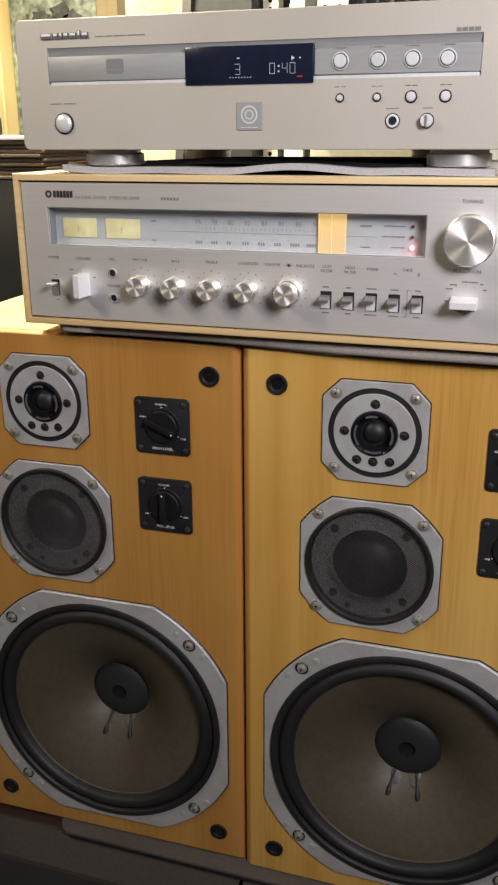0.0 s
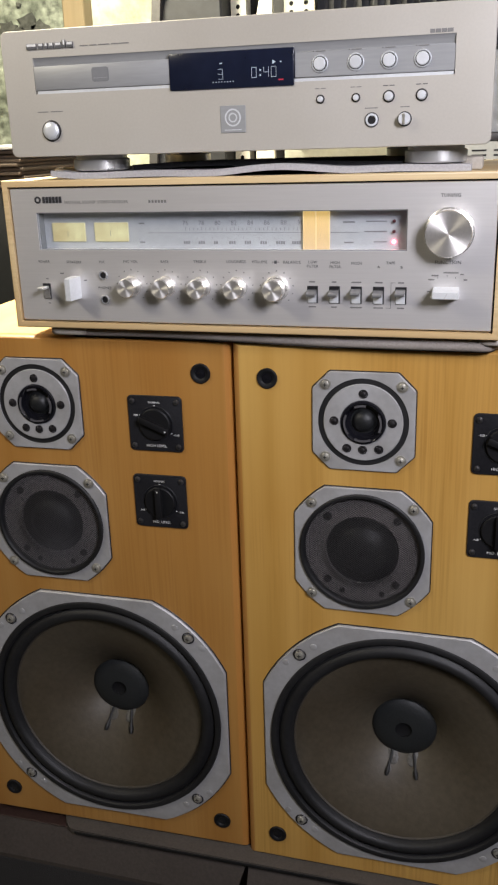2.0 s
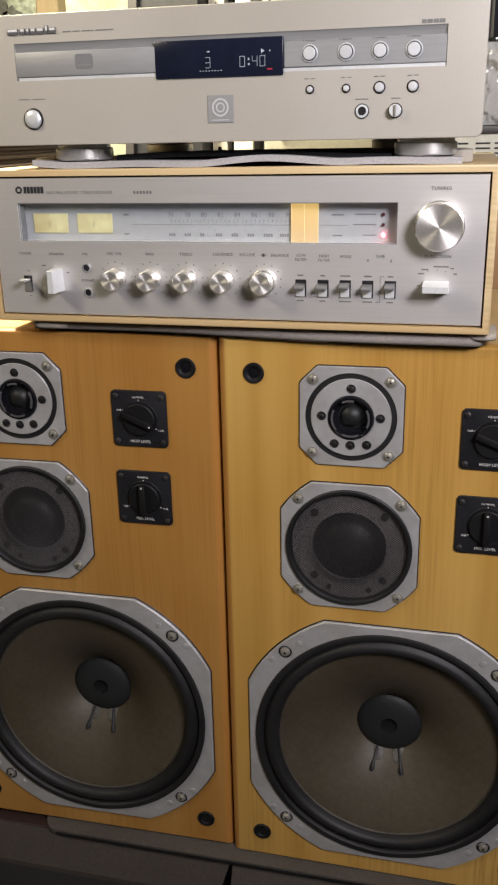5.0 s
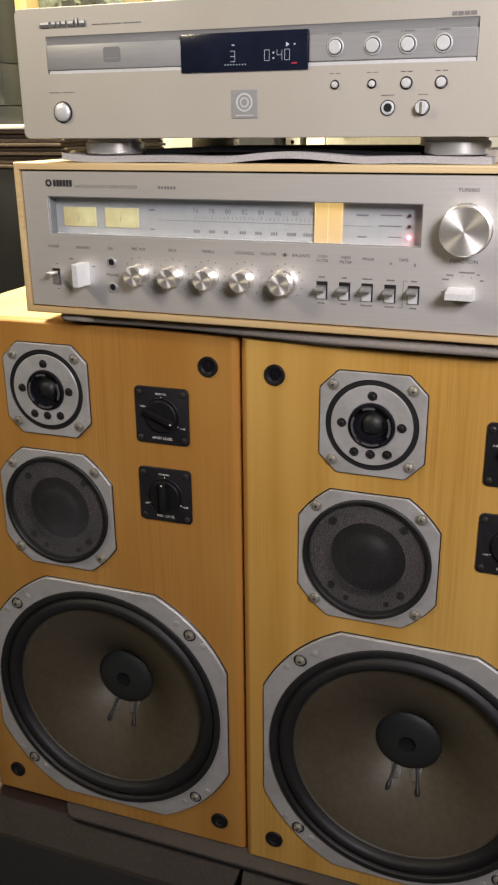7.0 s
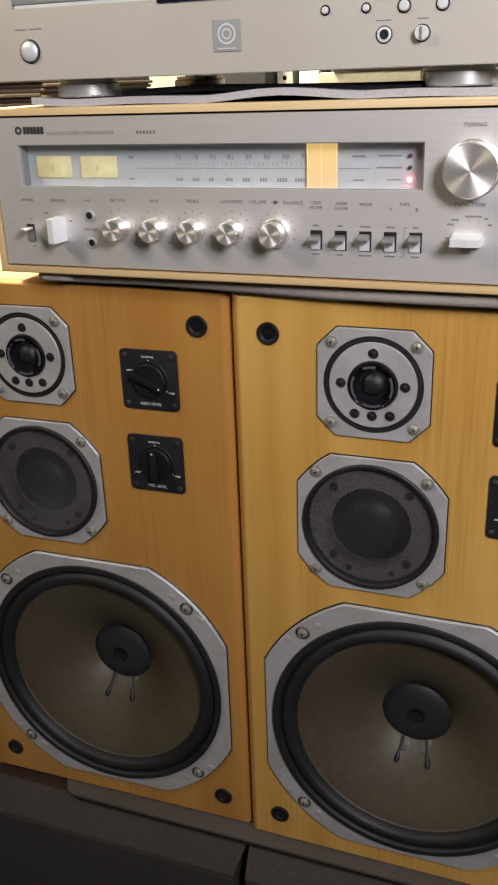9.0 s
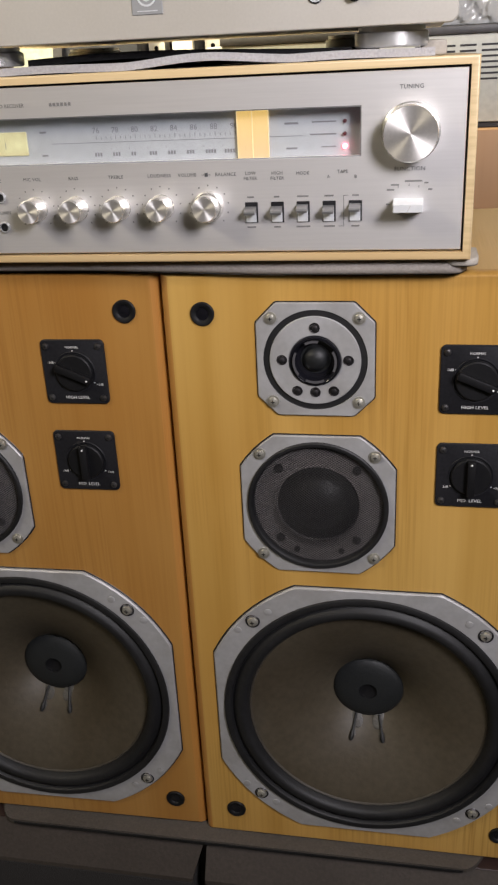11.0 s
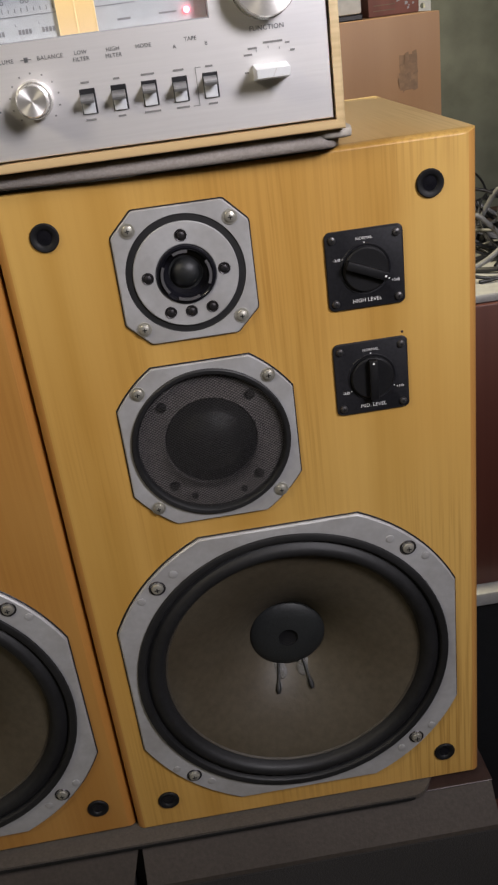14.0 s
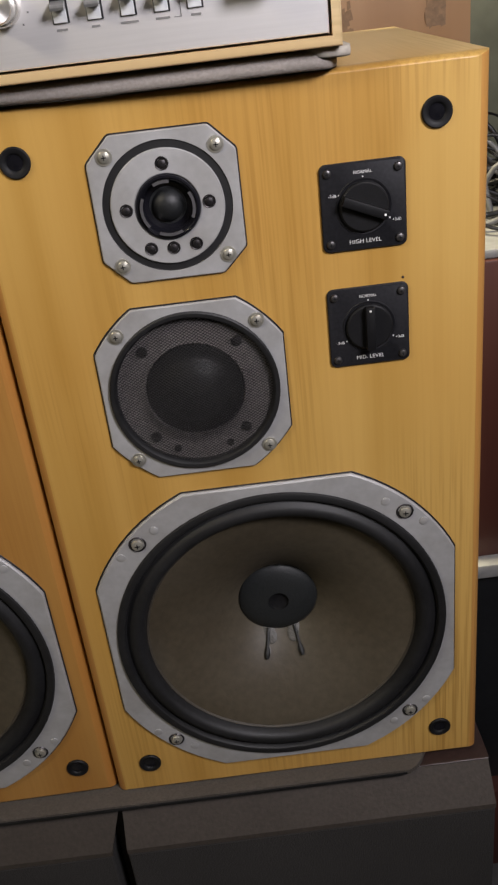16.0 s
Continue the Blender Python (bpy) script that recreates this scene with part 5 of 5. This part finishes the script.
for k in range(14):
    x, z, a = rng.uniform(0.006, 0.028), rng.uniform(0.006, 0.030), rng.uniform(0.001, 0.003)
    bm.faces.new([bm.verts.new(p) for p in ((x - a, -0.0706, z - a), (x + a, -0.0706, z - a * 0.4), (x + a * 0.5, -0.0706, z + a), (x - a, -0.0706, z + a * 0.8))])
part("printed_picture", bm, "cable", rcn, "pale printed pattern")
crate("dark_case", "dark navy case stacked on the red carton", "case", 0.2250, 0.312, 0.565, 0.78, 1.3352, 1.470, "navy")

# dark equipment behind the disc player
dk = thing("projector", pose(-0.50, 0.90, 1.1702), "dark grey equipment case with a sloped side on the shelf", "equipment case")
bm = bmesh.new()
prof = [(-0.115, 0.0), (0.058, 0.0), (0.058, 0.62), (-0.020, 0.62), (-0.072, 0.50)]
prism([(x, z) for x, z in prof], 0.0, 0.10, 0.004, bm)
part("case", bm, "navy", dk, "dark case")
bm = bmesh.new()
vs = [bm.verts.new(p) for p in ((-0.116, -0.012, 0.0), (-0.100, -0.012, 0.0), (-0.056, -0.012, 0.50), (-0.006, -0.012, 0.62), (-0.022, -0.012, 0.62), (-0.073, -0.012, 0.50))]
bm.faces.new(vs)
ret = bmesh.ops.extrude_face_region(bm, geom=bm.faces[:])
bmesh.ops.translate(bm, verts=[g for g in ret["geom"] if isinstance(g, bmesh.types.BMVert)], vec=(0, 0.1, 0))
part("side_rail", bm, "charcoal", dk, "grey sloped side")
wt = thing("white_bracket", pose(-0.375, 0.93, 1.1702), "white triangular steel bracket on the rack", "bracket")
part("gusset", prism([(-0.02, 0.0), (0.022, 0.0), (0.022, 0.56), (0.012, 0.56), (-0.010, 0.46)], 0.0, 0.012, 0.001), "paper_white", wt)
crate("dark_board", "dark panel standing behind the rack posts", "panel", -0.445, -0.20, 0.985, 1.02, 1.15, 1.95, "navy")

# posts and panel on the back wall
yp = thing("timber_post", pose(-1.225, 1.27, 0), "pale yellow timber post against the wall", "post", "timber posts")
part("timber", block(-0.036, 0.036, -0.03, 0.05, 0, 2.7, 0.003, 1), "yellow_wood", yp)
yp2 = thing("timber_post", pose(-0.915, 1.29, 0), "narrow beige timber post against the wall", "post", "timber posts")
part("timber", block(-0.027, 0.027, -0.02, 0.03, 0, 2.7, 0.003, 1), "grey_timber", yp2)
mp = thing("stone_panel", pose(-1.065, 1.30, 1.0), "mottled grey-green stone panel between timber posts", "panel")
part("slab", block(-0.123, 0.123, -0.005, 0.02, 0, 1.2, 0.002, 1), "stone", mp)
bm = bmesh.new()
rng = random.Random(8)
for cx, cz, r in ((-0.035, 0.690, 0.026), (0.020, 0.702, 0.028), (0.052, 0.686, 0.026), (-0.005, 0.672, 0.028), (0.000, 0.742, 0.008)):
    ring = []
    for k in range(16):
        a = 2 * math.pi * k / 16
        q = r * rng.uniform(0.7, 1.15)
        ring.append((cx + q * math.cos(a), cz + q * 0.8 * math.sin(a)))
    prism(ring, -0.012, -0.004, 0.003, bm)
part("dark_lump", bm, "lump", mp, "dark rough lumps")

# stack of flat cartons and black equipment at the left
table = crate("black_cabinet", "black equipment cabinet carrying a stack of flat cartons", "cabinet", -1.50, -0.735, 0.60, 1.05, 0.0, 1.352, "dark_tv")
for k in range(9):
    z = 1.3522 + k * 0.0071
    off = ((k * 37) % 5 - 2) * 0.0022
    c = thing("flat_carton", pose(-1.07 + off, 0.80, z), "flattened brown carton in a stack", "carton", "stack of flattened cartons")
    part("sheet", block(-0.35, 0.35, -0.20 + off, 0.20, 0.0, 0.0056, 0.0012, 1), "old_card", c)
    # Dark slab stands for the shaded gap above each sheet.
    part("liner", block(-0.346, 0.346, -0.196 + off, 0.196, 0.0056, 0.0070), "base_brown", c, "dark strip painted as the shaded gap between sheets")
ws = crate("white_sheet", "white card sheet on the carton stack", "sheet", -1.42, -0.725, 0.595, 1.00, 1.4163, 1.4240, "paper_white", bevel=0.001)
for k, (z0, z1) in enumerate(((1.4242, 1.4620), (1.4622, 1.5450), (1.5452, 1.72))):
    crate("black_deck", "black video deck in a stack", "deck", -1.40, -1.035 - 0.004 * k, 0.90, 0.98, z0, z1, "dark_tv", group="stack of black decks", bevel=0.004)

# right-hand side: cabinet, white shelf, black unit and loose cables
cb = crate("side_cabinet", "dark red-brown wooden cabinet beside the loudspeaker", "cabinet", 0.232, 0.90, 0.32, 0.80, 0.586, 0.985, "redwood")
crate("grey_board", "grey board under the cabinet", "board", 0.222, 0.92, 0.30, 0.82, 0.5655, 0.5858, "cable", bevel=0.002)
crate("black_unit", "black box standing on a brown plank", "box", 0.228, 0.90, 0.315, 0.80, 0.172, 0.5653, "dark_tv")
crate("brown_plank", "reddish brown plank lying on the floor", "plank", 0.228, 0.95, 0.29, 0.82, 0.0, 0.170, "redwood")
tray = crate("plastic_tray", "pale grey plastic tray on the side cabinet", "tray", 0.236, 0.62, 0.325, 0.60, 0.9852, 0.9960, "cable", bevel=0.003)


def cable(points, radius, material, label):
    cu = bpy.data.curves.new("cable", "CURVE")
    cu.dimensions, cu.bevel_depth, cu.bevel_resolution, cu.resolution_u = "3D", radius, 2, 6
    sp = cu.splines.new("NURBS")
    sp.points.add(len(points) - 1)
    for p, q in zip(sp.points, points):
        p.co = (*q, 1)
    sp.use_endpoint_u = True
    tmp = bpy.data.objects.new("cable", cu)
    scene.collection.objects.link(tmp)
    me = bpy.data.meshes.new_from_object(tmp.evaluated_get(bpy.context.evaluated_depsgraph_get()))
    bpy.data.objects.remove(tmp)
    me.materials.clear()
    me.materials.append(M[material])
    for poly in me.polygons:
        poly.use_smooth = True
    return tagged(new("cable", me), label, "cable", "tangle of cables")


rng = random.Random(21)
for k in range(24):
    cx, cy, cz = rng.uniform(0.31, 0.42), rng.uniform(0.42, 0.56), 0.9965
    rad = rng.uniform(0.035, 0.085)
    lift = rng.uniform(0.015, 0.11)
    tilt = rng.uniform(-0.8, 0.8)
    pts = []
    thick = rng.choice((0.0016, 0.0022, 0.0034))
    for i in range(15):
        a = 2 * math.pi * i / 13 + k
        pts.append((cx + rad * math.cos(a), cy + rad * 0.9 * math.sin(a), cz + thick + lift * (0.5 + 0.5 * math.sin(a + tilt * 3)) * (1 if i not in (0, 14) else 0)))
    cable(pts, thick, "cable_dull" if k % 3 == 1 else "cable_black", "loose grey cable coiled on the side cabinet" if k % 3 == 1 else "loose black cable coiled on the side cabinet")
